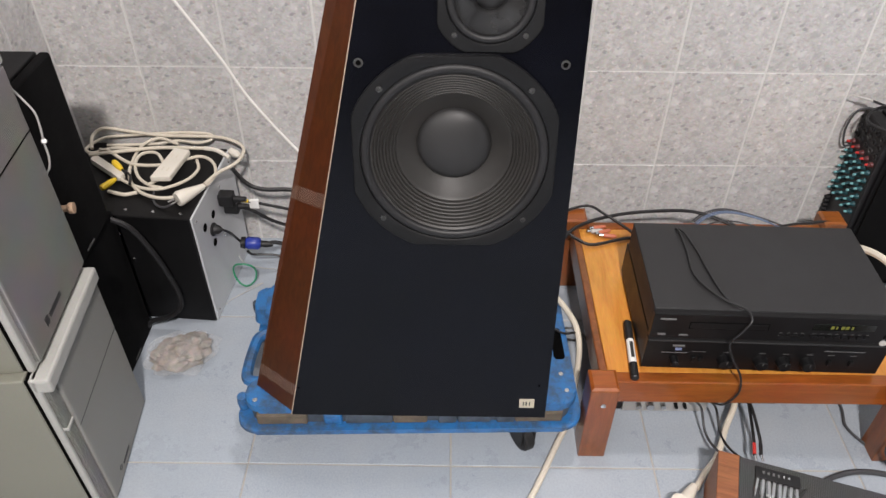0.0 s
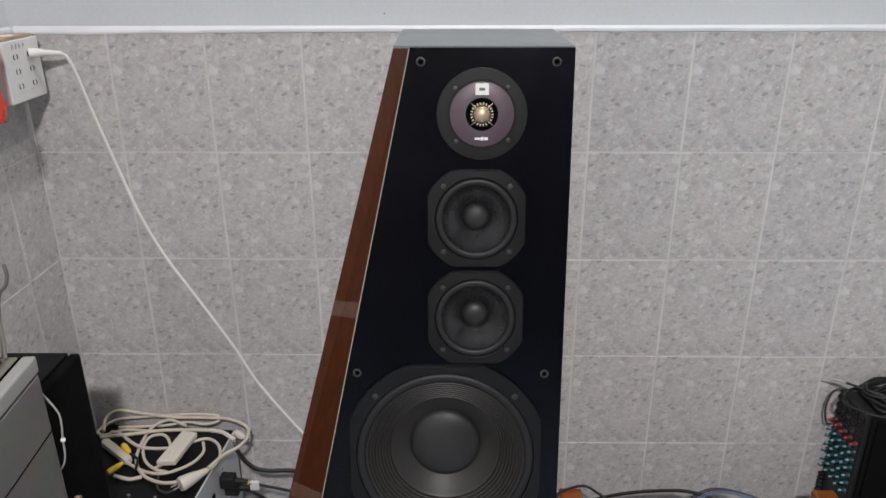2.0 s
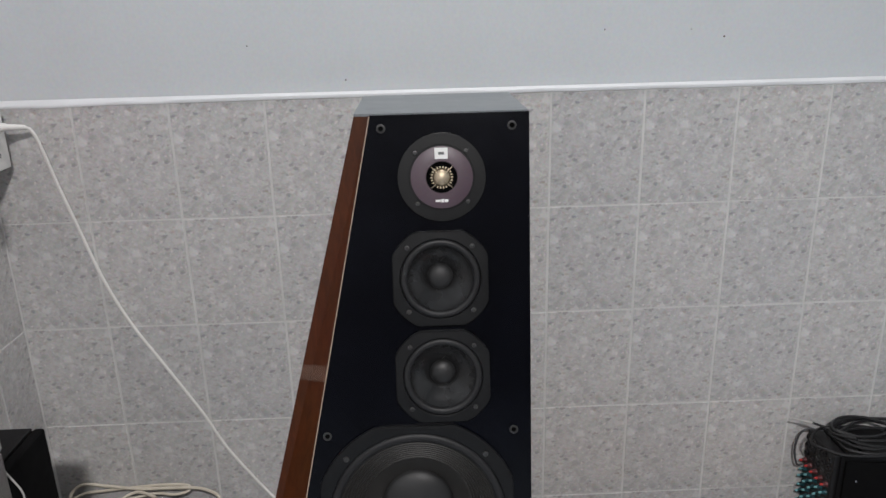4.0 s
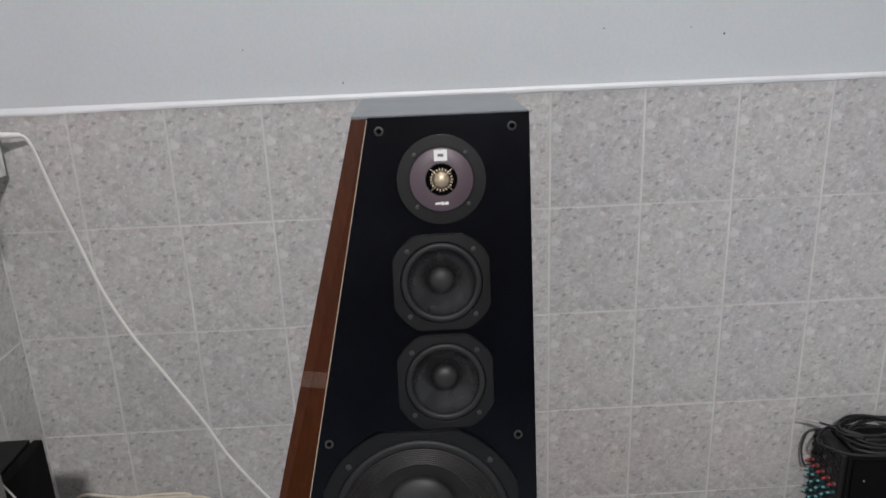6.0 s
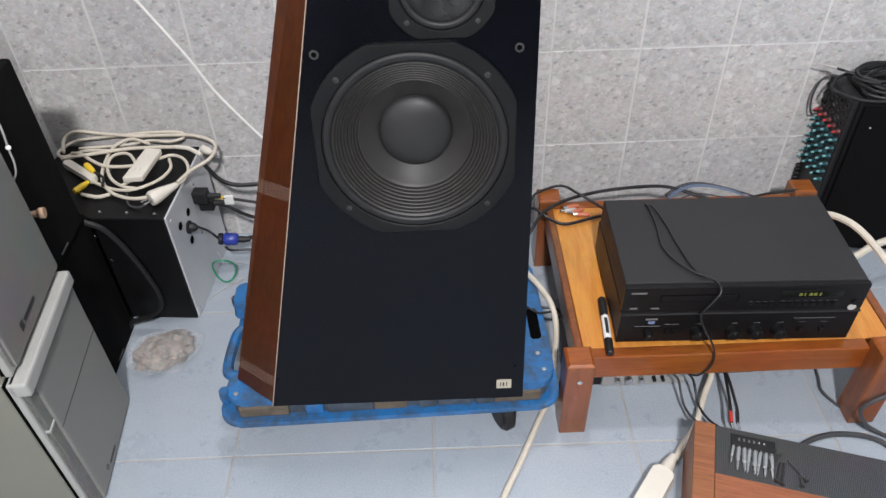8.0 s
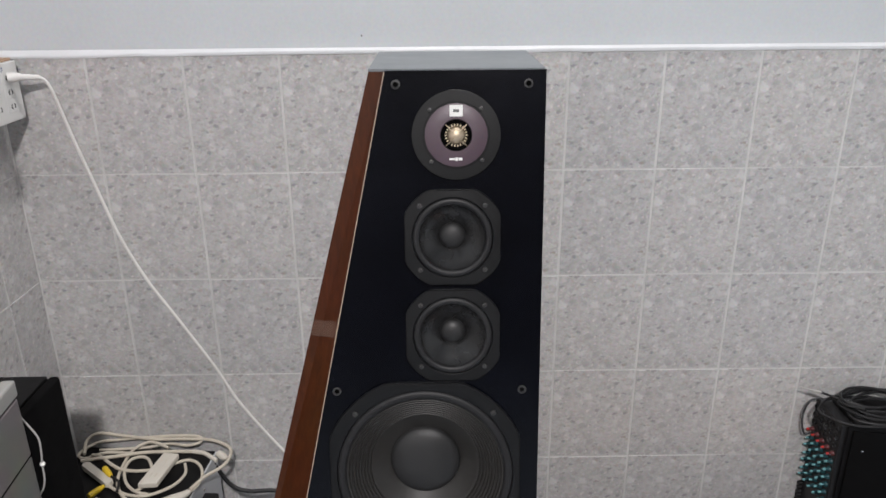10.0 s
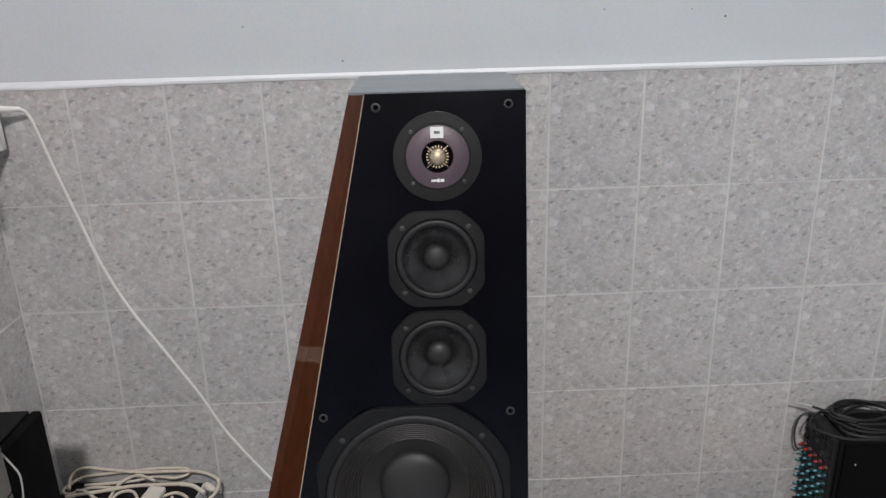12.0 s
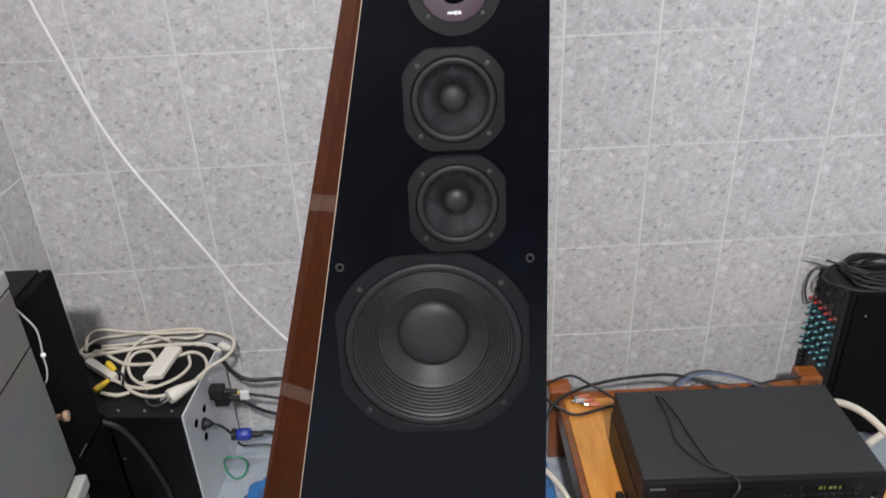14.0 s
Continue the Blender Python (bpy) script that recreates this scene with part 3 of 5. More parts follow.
def loudspeaker():
    sp = thing("loudspeaker", (0.83, -0.45, FOOT), "tall tapering black loudspeaker with brown veneered side on a dolly", "loudspeaker")
    low = [(0.537, -0.629), (0.6145, -0.6895), (1.073, -0.6895), (1.073, -0.262), (0.537, -0.262)]
    high = [(0.828, -0.4885), (0.8515, -0.4905), (1.0815, -0.4905), (1.079, -0.262), (0.827, -0.262)]
    shell = prism(low, FOOT, HEAD - 0.003, high)
    bmesh.ops.delete(shell, geom=[f for f in shell.faces if f.calc_center_median().y < -0.585 and abs(f.calc_center_median().x - 0.9) < 0.08], context="FACES_ONLY")
    part("cabinet", shell, VENEER, sp, "brown walnut veneered cabinet")
    part("top_panel", prism(high, HEAD - 0.003, HEAD + 0.0005), TOPGREY, sp, "grey satin top panel")
    # front panel: a sloping board with the driver openings cut through
    flat = bpy.data.curves.new("front_panel", "CURVE")
    flat.dimensions, flat.fill_mode, flat.extrude = "2D", "BOTH", 0.005
    slant = 1 / math.cos(radians(SLOPE))
    outline = [(x, (z - 0.8) * slant) for x, z in ((0.6145, FOOT + 0.001), (1.0735, FOOT + 0.001), (1.0825, HEAD - 0.001), (0.8515, HEAD - 0.001))]
    rings = [outline]
    for x, z, r in ((0.901, 0.674, 0.1365), (0.9467, 1.0426, 0.0598), (0.9461, 0.8947, 0.0598)):
        rings.append([(x + r * math.cos(2 * math.pi * k / 64), (z - 0.8) * slant + r * math.sin(2 * math.pi * k / 64)) for k in range(64)])
    for ring in rings:
        line = flat.splines.new("POLY")
        line.points.add(len(ring) - 1)
        for p, (u, v) in zip(line.points, ring):
            p.co = (u, v, 0, 1)
        line.use_cyclic_u = True
    drawn = new("front_panel", flat)
    board = bpy.data.meshes.new_from_object(drawn.evaluated_get(bpy.context.evaluated_depsgraph_get()))
    bpy.data.objects.remove(drawn)
    bm = bmesh.new()
    bm.from_mesh(board)
    bm.transform(pose(0, -0.583, 0.8, 90 - SLOPE) @ pose(0, 0, -0.005))
    bmesh.ops.remove_doubles(bm, verts=bm.verts, dist=1e-5)
    part("front_panel", bm, BAFFLE, sp, "matt black sloping front panel")
    part("edge_strip", hose([on_baffle(0.6140, FOOT + 0.002, -0.001).translation, on_baffle(0.8510, HEAD - 0.003, -0.001).translation], 0.0013, 6, 0), EDGE, sp, "thin pale veneer edge")
    woofer(sp), mid_driver(sp, 0.9467, 1.0426), mid_driver(sp, 0.9461, 0.8947), tweeter(sp)
    for x, z in ((0.867, 1.261), (1.057, 1.261), (0.767, 0.8075), (1.052, 0.8075)):
        m = on_baffle(x, z)
        cup = part("grille_socket", lathe(((0.0068, 0.0), (0.0066, 0.0016), (0.0042, 0.0018), (0.0036, 0.0004)), 20, m), RING if z > 1 else SCREW, sp, smooth=True)
        part("hole", lathe(((0.0037, 0.0007), (0.0, 0.0006)), 16, m), VOID, cup)
    for x, z in ((0.632, 0.232), (1.058, 0.243)):
        part("pin_hole", lathe(((0.002, 0.0004), (0.0, 0.0005)), 12, on_baffle(x, z)), VOID, sp)
    badge = part("badge", tilted(box(-0.0135, 0.0135, -0.010, 0.010, 0, 0.0016, 0.0005), on_baffle(1.0385, 0.2025)), CREAM_BADGE, sp, "champagne metal badge")
    for dx, wd in ((-0.006, 0.002), (-0.001, 0.003), (0.005, 0.002)):
        part("mark_bar", tilted(box(dx - wd / 2, dx + wd / 2, -0.0042, 0.0042, 0.0015, 0.0019), on_baffle(1.0385, 0.2025)), INK, badge)
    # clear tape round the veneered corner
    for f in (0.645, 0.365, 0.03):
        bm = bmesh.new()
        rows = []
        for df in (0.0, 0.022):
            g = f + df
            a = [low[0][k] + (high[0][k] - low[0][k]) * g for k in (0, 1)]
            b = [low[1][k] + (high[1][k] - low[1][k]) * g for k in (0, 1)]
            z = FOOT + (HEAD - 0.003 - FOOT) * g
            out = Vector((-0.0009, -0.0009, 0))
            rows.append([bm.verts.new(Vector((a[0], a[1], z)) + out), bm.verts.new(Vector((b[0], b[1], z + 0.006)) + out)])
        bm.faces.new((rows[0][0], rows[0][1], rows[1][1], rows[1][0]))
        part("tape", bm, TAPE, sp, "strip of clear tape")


def caster(parent, x, y, turn):
    m = pose(x, y, 0, 0, 0, turn)
    fork = part("caster", joined(tilted(box(-0.022, 0.022, -0.022, 0.022, 0.084, 0.099, 0.003), m), tilted(box(-0.017, -0.013, -0.018, 0.02, 0.03, 0.09, 0.001), m), tilted(box(0.013, 0.017, -0.018, 0.02, 0.03, 0.09, 0.001), m)), RUBBER, parent)
    part("wheel", lathe(((0.008, -0.011), (0.034, -0.011), (0.0375, -0.007), (0.0375, 0.007), (0.034, 0.011), (0.008, 0.011)), 32, m @ pose(0, 0.008, 0.0375, 0, 90, 0)), RUBBER, fork, "black rubber wheel", smooth=True)


def dolly():
    d = thing("dolly", (0.825, -0.505, 0), "scuffed blue plastic furniture dolly with four black casters", "dolly")
    x0, x1, y0, y1 = 0.500, 1.148, -0.681, -0.318
    deck = part("deck", prism(notched(x0 + 0.014, x1 - 0.012, y0 + 0.012, y1 - 0.012, 0.03), 0.143, 0.1655, None, 0.006), BLUE, d, "scuffed blue deck")
    part("skirt", prism(notched(x0 - 0.006, x1 + 0.002, y0 - 0.004, y1, 0.04), 0.099, 0.1115, None, 0.005), BLUE, d, "blue lower rim")
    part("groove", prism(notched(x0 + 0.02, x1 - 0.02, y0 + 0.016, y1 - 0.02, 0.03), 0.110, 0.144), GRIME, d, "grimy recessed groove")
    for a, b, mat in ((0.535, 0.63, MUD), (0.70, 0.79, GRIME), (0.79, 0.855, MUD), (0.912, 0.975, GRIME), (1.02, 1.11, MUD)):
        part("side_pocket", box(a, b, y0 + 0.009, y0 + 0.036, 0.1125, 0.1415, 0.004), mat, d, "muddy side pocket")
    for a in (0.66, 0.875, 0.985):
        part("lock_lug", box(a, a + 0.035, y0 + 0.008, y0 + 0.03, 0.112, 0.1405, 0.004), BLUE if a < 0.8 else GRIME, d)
    # bent handle and lugs at the short end
    part("side_handle", hose([(0.548, -0.590, 0.138), (0.522, -0.590, 0.138), (0.505, -0.582, 0.138), (0.500, -0.555, 0.138), (0.503, -0.500, 0.138), (0.509, -0.474, 0.138), (0.526, -0.462, 0.138), (0.548, -0.460, 0.138)], 0.0115, 8, 5), BLUE, d, "blue grip handle", smooth=True)
    part("corner_lug", lathe(((0, -0.016), (0.010, -0.016), (0.0115, 0), (0.010, 0.016), (0, 0.016)), 18, pose(0.503, -0.628, 0.128)), BLUE, d, smooth=True)
    part("back_lug", prism(rounded(0.486, 0.530, -0.418, -0.342, 0.014), 0.118, 0.158, rounded(0.490, 0.530, -0.412, -0.346, 0.014), 0.004), BLUE, d, "blue moulded lug")
    part("lug_boss", lathe(((0, -0.012), (0.009, -0.012), (0.010, 0), (0.009, 0.012), (0, 0.012)), 16, pose(0.4905, -0.385, 0.140)), GRIME, d, smooth=True)
    slot = part("hand_slot", prism(rounded(1.104, 1.126, -0.563, -0.480, 0.008), 0.160, 0.1664), VOID, d, "dark hand slot")
    for x, y in ((1.118, -0.64), (1.118, -0.36), (0.535, -0.655), (1.112, -0.600)):
        part("rivet", lathe(((0.005, 0.165), (0.0045, 0.167), (0.0, 0.1675)), 14, pose(x, y, 0)), CHROME, d, smooth=True)
    for x, y, a in ((1.045, -0.648, 25), (0.575, -0.59, 70), (1.08, -0.37, -40), (0.57, -0.37, 10)):
        caster(d, x, y, a)
    d.rotation_euler[2] = radians(1.6)


loudspeaker()
dolly()

# ---- low wooden bench with hi-fi ----
DECK = 0.185


def bench_post(parent, x0, y0, w=0.053):
    return part("post", prism([(x0, y0), (x0 + w, y0), (x0 + w, y0 + w), (x0, y0 + w)], 0.0, 0.205, None, 0.003), POSTWOOD, parent, "squared brown varnished post")


def bench():
    b = thing("bench", (1.48, -0.39, 0), "low orange-brown varnished wooden bench with square posts", "bench")
    for x, y in ((1.158, -0.665), (1.167, -0.172), (1.742, -0.668), (1.768, -0.172)):
        post = bench_post(b, x, y)
        part("post_cap", prism([(x + 0.001, y + 0.001), (x + 0.052, y + 0.001), (x + 0.052, y + 0.052), (x + 0.001, y + 0.052)], 0.2052, 0.2085, [(x + 0.006, y + 0.006), (x + 0.047, y + 0.006), (x + 0.047, y + 0.047), (x + 0.006, y + 0.047)]), REDWOOD, post, "reddish end-grain cap")
    part("deck_board", box(1.2005, 1.794, -0.6015, -0.1725, DECK - 0.022, DECK, 0.0015), ORANGE, b, "orange varnished deck board")
    part("front_rail", box(1.212, 1.742, -0.628, -0.602, 0.128, DECK + 0.0025, 0.003), REDWOOD, b, "reddish varnished front rail")
    part("back_rail", box(1.221, 1.768, -0.172, -0.148, 0.128, DECK + 0.002, 0.003), REDWOOD, b, "reddish varnished back rail")
    part("side_rail", box(1.184, 1.200, -0.612, -0.172, 0.128, DECK + 0.003, 0.003), POSTWOOD, b, "brown side rail")
    part("side_rail", box(1.7945, 1.812, -0.615, -0.172, 0.128, DECK + 0.003, 0.003), POSTWOOD, b, "brown side rail")
    for x, y in ((1.185, -0.6655), (1.769, -0.6685)):
        part("bolt", lathe(((0.0055, 0.0), (0.005, 0.002), (0.0, 0.0026)), 16, pose(x, y, 0.165, 90)), CHROME, b, "round metal bolt head", smooth=True)


def knob(name, parent, x, z, r, depth, front, mat=FACE):
    k = part(name, lathe(((r * 1.08, 0.0), (r, 0.002), (r * 0.92, depth - 0.001), (r * 0.82, depth), (0, depth)), 24, pose(x, front, z, 90)), mat, parent, smooth=True, local=True)
    return k


def hifi_unit(name, at, turn, width, depth, height, label, category):
    u = thing(name, at, label, category, "stacked hi-fi units", turn)
    w = width / 2
    part("case", box(-w + 0.002, w - 0.002, 0.012, depth, 0.008, height, 0.002), HIFI, u, "black steel case", local=True)
    part("front", box(-w, w, 0.0, 0.0125, 0.006, height - 0.002, 0.0015), FACE, u, "black front panel", local=True)
    for x in (-w + 0.04, w - 0.04):
        for y in (0.04, depth - 0.04):
            part("foot", lathe(((0.014, 0.0), (0.016, 0.003), (0.014, 0.009), (0, 0.009)), 16, pose(x, y, 0)), RUBBER, u, local=True)
    return u, w


def bar(parent, x0, x1, z0, z1, front, mat=PRINT, proud=0.0004, name="print_bar"):
    return part(name, box(x0, x1, front - proud, front + 0.0006, z0, z1), mat, parent, local=True)


def hifi_stack():
    # integrated amplifier below
    amp, w = hifi_unit("amplifier", (1.4825, -0.600, DECK + 0.002), -1.4, 0.440, 0.27, 0.086, "black integrated amplifier with round knobs on the wooden bench", "amplifier")
    for x, r in ((-w + 0.056, 0.008), (-w + 0.150, 0.0135), (-w + 0.216, 0.0128), (-w + 0.258, 0.0128), (-w + 0.302, 0.0128)):
        k = knob("knob", amp, x, 0.034, r, 0.016, 0.0)
        part("pointer", box(x - 0.0004, x + 0.0006, -0.0166, -0.0158, 0.034 + r * 0.3, 0.034 + r * 0.8), PRINT, k, local=True)
    for x in (-w + 0.092, -w + 0.106, -w + 0.342, -w + 0.382):
        part("button", box(x - 0.0035, x + 0.0035, -0.005, 0.001, 0.030, 0.042, 0.001), FACE, amp, local=True)
    # Paler lip stands in for light caught on the front panel's top bevel.
    part("top_lip", box(-w, w, -0.004, 0.004, 0.0825, 0.0862, 0.0012), HIFI, amp, "grey lip in place of the front bevel highlight", local=True)
    logo = bar(amp, -w + 0.048, -w + 0.070, 0.066, 0.071, 0.0)
    bar(amp, -w + 0.054, -w + 0.066, 0.056, 0.063, 0.0, BLUEINK)
    bar(amp, -w + 0.030, -w + 0.078, 0.049, 0.0505, 0.0)
    bar(amp, -w + 0.325, -w + 0.400, 0.064, 0.0655, 0.0)
    for x in (-w + 0.092, -w + 0.106, -w + 0.150, -w + 0.216, -w + 0.258, -w + 0.302, -w + 0.342, -w + 0.382):
        bar(amp, x - 0.006, x + 0.006, 0.0535, 0.0545, 0.0)
    # disc player on top
    cd, w = hifi_unit("disc_player", (1.4800, -0.604, DECK + 0.0885), -1.4, 0.438, 0.255, 0.0695, "black compact disc player with a small green display, on the amplifier", "disc player")
    tray = part("tray", box(-w + 0.068, -w + 0.205, -0.0015, 0.001, 0.034, 0.048, 0.0008), FACE, cd, local=True)
    part("tray_gap", box(-w + 0.066, -w + 0.207, -0.0006, 0.001, 0.0325, 0.0495), VOID, cd, local=True)
    window = part("display", box(w - 0.155, w - 0.045, -0.001, 0.001, 0.038, 0.054, 0.0006), DISPLAY, cd, "dark display window", local=True)
    for k, (dx, wd) in enumerate(((0, 0.006), (0.009, 0.003), (0.018, 0.006), (0.026, 0.006), (0.036, 0.004))):
        bar(window, w - 0.124 + dx, w - 0.124 + dx + wd, 0.0425, 0.0495, -0.001, DIGITS, 0.0004, "digit_bar")
    for k in range(4):
        x = -w + 0.232 + k * 0.0125
        part("button", box(x - 0.004, x + 0.004, -0.004, 0.001, 0.022, 0.026, 0.0008), FACE, cd, local=True)
        bar(cd, x - 0.003, x + 0.003, 0.0285, 0.0293, 0.0)
    for k in range(8):
        x = w - 0.148 + k * 0.0135
        part("button", box(x - 0.005, x + 0.005, -0.004, 0.001, 0.019, 0.026, 0.0008), FACE, cd, local=True)
        bar(cd, x - 0.003, x + 0.003, 0.0285, 0.0293, 0.0)
    part("power_button", lathe(((0.006, 0.0), (0.0055, 0.004), (0, 0.0045)), 20, pose(w - 0.018, 0.0, 0.024, 90)), FACE, cd, smooth=True, local=True)
    part("sticker", lathe(((0.008, 0.0), (0.0075, 0.0008), (0, 0.0008)), 24, pose(w - 0.018, -0.0002, 0.010, 90)), PALEGREY, cd, "round pale sticker", local=True)
    bar(cd, -w + 0.012, -w + 0.040, 0.053, 0.0575, 0.0)
    bar(cd, -w + 0.014, -w + 0.028, 0.014, 0.019, 0.0)
    bar(cd, -w + 0.052, -w + 0.068, 0.014, 0.0175, 0.0)


def marker_pen():
    a, b = Vector((1.2575, -0.478, 0.194)), Vector((1.2465, -0.624, 0.194))
    m = Matrix.Translation(a) @ (b - a).to_track_quat("Z", "Y").to_matrix().to_4x4()
    pen = thing("marker_pen", tuple(a), "black and white marker pen lying on the bench", "pen")
    part("barrel", lathe(((0, 0.05), (0.0075, 0.05), (0.0078, 0.112), (0.0, 0.112)), 20, m), LABEL, pen, "white printed barrel", smooth=True)
    part("cap", lathe(((0, 0.0), (0.0068, 0.001), (0.0082, 0.006), (0.0085, 0.051), (0, 0.0515)), 20, m), RUBBER, pen, "black cap", smooth=True)
    part("tail", lathe(((0, 0.111), (0.0082, 0.111), (0.0078, 0.145), (0.006, 0.147), (0, 0.147)), 20, m), RUBBER, pen, "black end", smooth=True)
    part("print_bar", tilted(box(-0.003, 0.003, 0.0070, 0.0082, 0.06, 0.10), m), INK, pen)


def rca_plug(at, turn, mat):
    p = thing("audio_plug", at, "audio plug with a coloured sleeve lying on the bench", "plug", "audio plugs on the bench", turn)
    part("sleeve", lathe(((0, 0), (0.0045, 0.0), (0.0055, 0.004), (0.0055, 0.022), (0.003, 0.03), (0, 0.03)), 16, pose(0, 0, 0, 0, 90, 0)), mat, p, smooth=True, local=True)
    part("contact", lathe(((0, -0.012), (0.0042, -0.009), (0.0042, 0.001), (0, 0.001)), 16, pose(0, 0, 0, 0, 90, 0)), CHROME, p, smooth=True, local=True)


bench()
hifi_stack()
marker_pen()
rca_plug((1.232, -0.178, 0.1925), 12, COPPER)
rca_plug((1.242, -0.196, 0.1925), 20, COPPER)
rca_plug((1.252, -0.204, 0.1925), -8, COPPER)
rca_plug((1.225, -0.190, 0.1925), 5, PALEGREY)

cord("power_cable", [(1.349, -0.362, 0.30), (1.350, -0.368, 0.347), (1.354, -0.429, 0.347), (1.352, -0.504, 0.347), (1.382, -0.559, 0.347), (1.420, -0.590, 0.348), (1.426, -0.615, 0.344), (1.415, -0.622, 0.325), (1.400, -0.622, 0.290), (1.414, -0.626, 0.252), (1.436, -0.632, 0.212), (1.441, -0.638, 0.172), (1.422, -0.636, 0.135), (1.41, -0.60, 0.10)], 0.0020, BLACKCABLE, "thin black cord draped over the disc player", group="black cords by the hi-fi")
cord("power_cable", [(1.354, -0.362, 0.29), (1.356, -0.370, 0.3465), (1.373, -0.430, 0.3465), (1.379, -0.481, 0.3465), (1.392, -0.555, 0.3465), (1.414, -0.586, 0.3465)], 0.002, BLACKCABLE, "thin black cord doubled over the disc player", group="black cords by the hi-fi")
cord("signal_cable", [(1.10, -0.30, 0.05), (1.12, -0.275, 0.16), (1.142, -0.255, 0.198), (1.176, -0.202, 0.202), (1.232, -0.163, 0.203), (1.318, -0.138, 0.206), (1.416, -0.130, 0.209), (1.484, -0.130, 0.204), (1.552, -0.158, 0.194), (1.60, -0.20, 0.192)], 0.0042, BLACKCABLE, "black signal cable looped behind the hi-fi", group="black cords by the hi-fi")
cord("signal_cable", [(1.150, -0.16, 0.205), (1.168, -0.142, 0.213), (1.224, -0.124, 0.216), (1.260, -0.150, 0.212), (1.307, -0.187, 0.200), (1.35, -0.25, 0.20)], 0.0032, BLACKCABLE, "black signal cable looped behind the hi-fi", group="black cords by the hi-fi")
cord("signal_cable", [(1.12, -0.16, 0.10), (1.146, -0.182, 0.196), (1.185, -0.221, 0.197), (1.222, -0.238, 0.193), (1.304, -0.214, 0.193), (1.36, -0.22, 0.193)], 0.0036, BLACKCABLE, "black signal cable looped behind the hi-fi", group="black cords by the hi-fi")
for k in range(5):
    dz, dy = 0.004 * ((k * 3) % 5), 0.010 * ((k * 2) % 5) - 0.012
    cord("signal_cable", [(1.47, -0.175 + dy, 0.19 + dz), (1.50, -0.150 + dy, 0.192 + dz), (1.535, -0.140 + dy, 0.197 + dz), (1.575, -0.142 + dy, 0.196 + dz), (1.63, -0.166 + dy, 0.194 + dz), (1.68 + 0.01 * k, -0.20 + dy, 0.19)], 0.0018, BLUECABLE if k % 2 else GREYCABLE, "slate blue signal cable bundled behind the hi-fi", group="blue cables behind the hi-fi")
cord("signal_cable", [(1.62, -0.18, 0.192), (1.68, -0.165, 0.196), (1.73, -0.160, 0.20), (1.80, -0.165, 0.20), (1.84, -0.2, 0.12)], 0.003, BLACKCABLE, "black signal cable looped behind the hi-fi", group="black cords by the hi-fi")

# things under and before the bench


def silver_tuner():
    u = thing("tuner", (1.35, -0.55, 0), "silver-fronted tuner on the floor under the bench", "tuner")
    part("case", box(1.268, 1.436, -0.542, -0.34, 0.006, 0.07, 0.002), HIFI, u, "dark steel case")
    part("front", box(1.264, 1.440, -0.554, -0.5425, 0.004, 0.072, 0.002), SILVER, u, "brushed silver front")
    for x, r in ((1.295, 0.006), (1.318, 0.009), (1.345, 0.006), (1.372, 0.004), (1.39, 0.004)):
        part("knob", lathe(((r, 0), (r * 0.9, 0.012), (0, 0.012)), 18, pose(x, -0.554, 0.03, 90)), CHROME if r > 0.005 else FACE, u, smooth=True)
    part("print_bar", box(1.30, 1.36, -0.5545, -0.5535, 0.046, 0.049), INK, u)
    part("side_cap", box(1.244, 1.264, -0.55, -0.36, 0.004, 0.07, 0.002), FACE, u)
    for x in (1.28, 1.42):
        part("foot", box(x - 0.01, x + 0.01, -0.53, -0.51, 0, 0.0065), RUBBER, u)


def floor_strip():
    u = thing("power_strip", (1.52, -0.5, 0), "black power strip on the floor under the bench", "power strip")
    part("body", box(1.447, 1.60, -0.53, -0.47, 0.0, 0.036, 0.004), FACE, u)
    for x in (1.475, 1.51, 1.55):
        part("socket", lathe(((0.012, 0.036), (0.012, 0.0375), (0.0, 0.0365)), 18, pose(x, -0.5, 0)), RUBBER, u, smooth=True)


def receiver():
    """Walnut-cased receiver with a perforated lid; only its far corner comes into view."""
    turn, top = -17.5, 0.12
    r = thing("receiver", (1.393, -0.727, 0), "walnut veneered receiver with a black perforated lid, on the floor", "receiver", turn=turn)
    w, d = 0.46, 0.30
    part("chassis", box(0.002, w - 0.002, -d, -0.004, 0.012, top - 0.016), FACE, r, "dark metal chassis", local=True)
    part("side_panel", box(0, 0.037, -d - 0.01, 0, 0.008, top, 0.0015), WALNUT, r, "walnut side panel", local=True)
    part("side_panel", box(w - 0.037, w, -d - 0.01, 0, 0.008, top, 0.0015), WALNUT, r, "walnut side panel", local=True)
    part("top_board", box(0.0375, w - 0.0375, -d - 0.01, -0.1035, top - 0.016, top - 0.0006, 0.001), WALNUT, r, "walnut top board", local=True)
    part("lid", box(0.0375, w - 0.0375, -0.103, -0.001, top - 0.014, top - 0.002, 0.001), MESHTOP, r, "black perforated metal lid", local=True)
    part("back_panel", box(0.002, w - 0.002, -0.004, 0.0, 0.012, top - 0.004), FACE, r, local=True)
    for x in (0.04, w - 0.04):
        for y in (-0.04, -d + 0.04):
            part("foot", lathe(((0.012, 0), (0.014, 0.008), (0.012, 0.013), (0, 0.013)), 14, pose(x, y, 0)), RUBBER, r, local=True)
    return turn, top


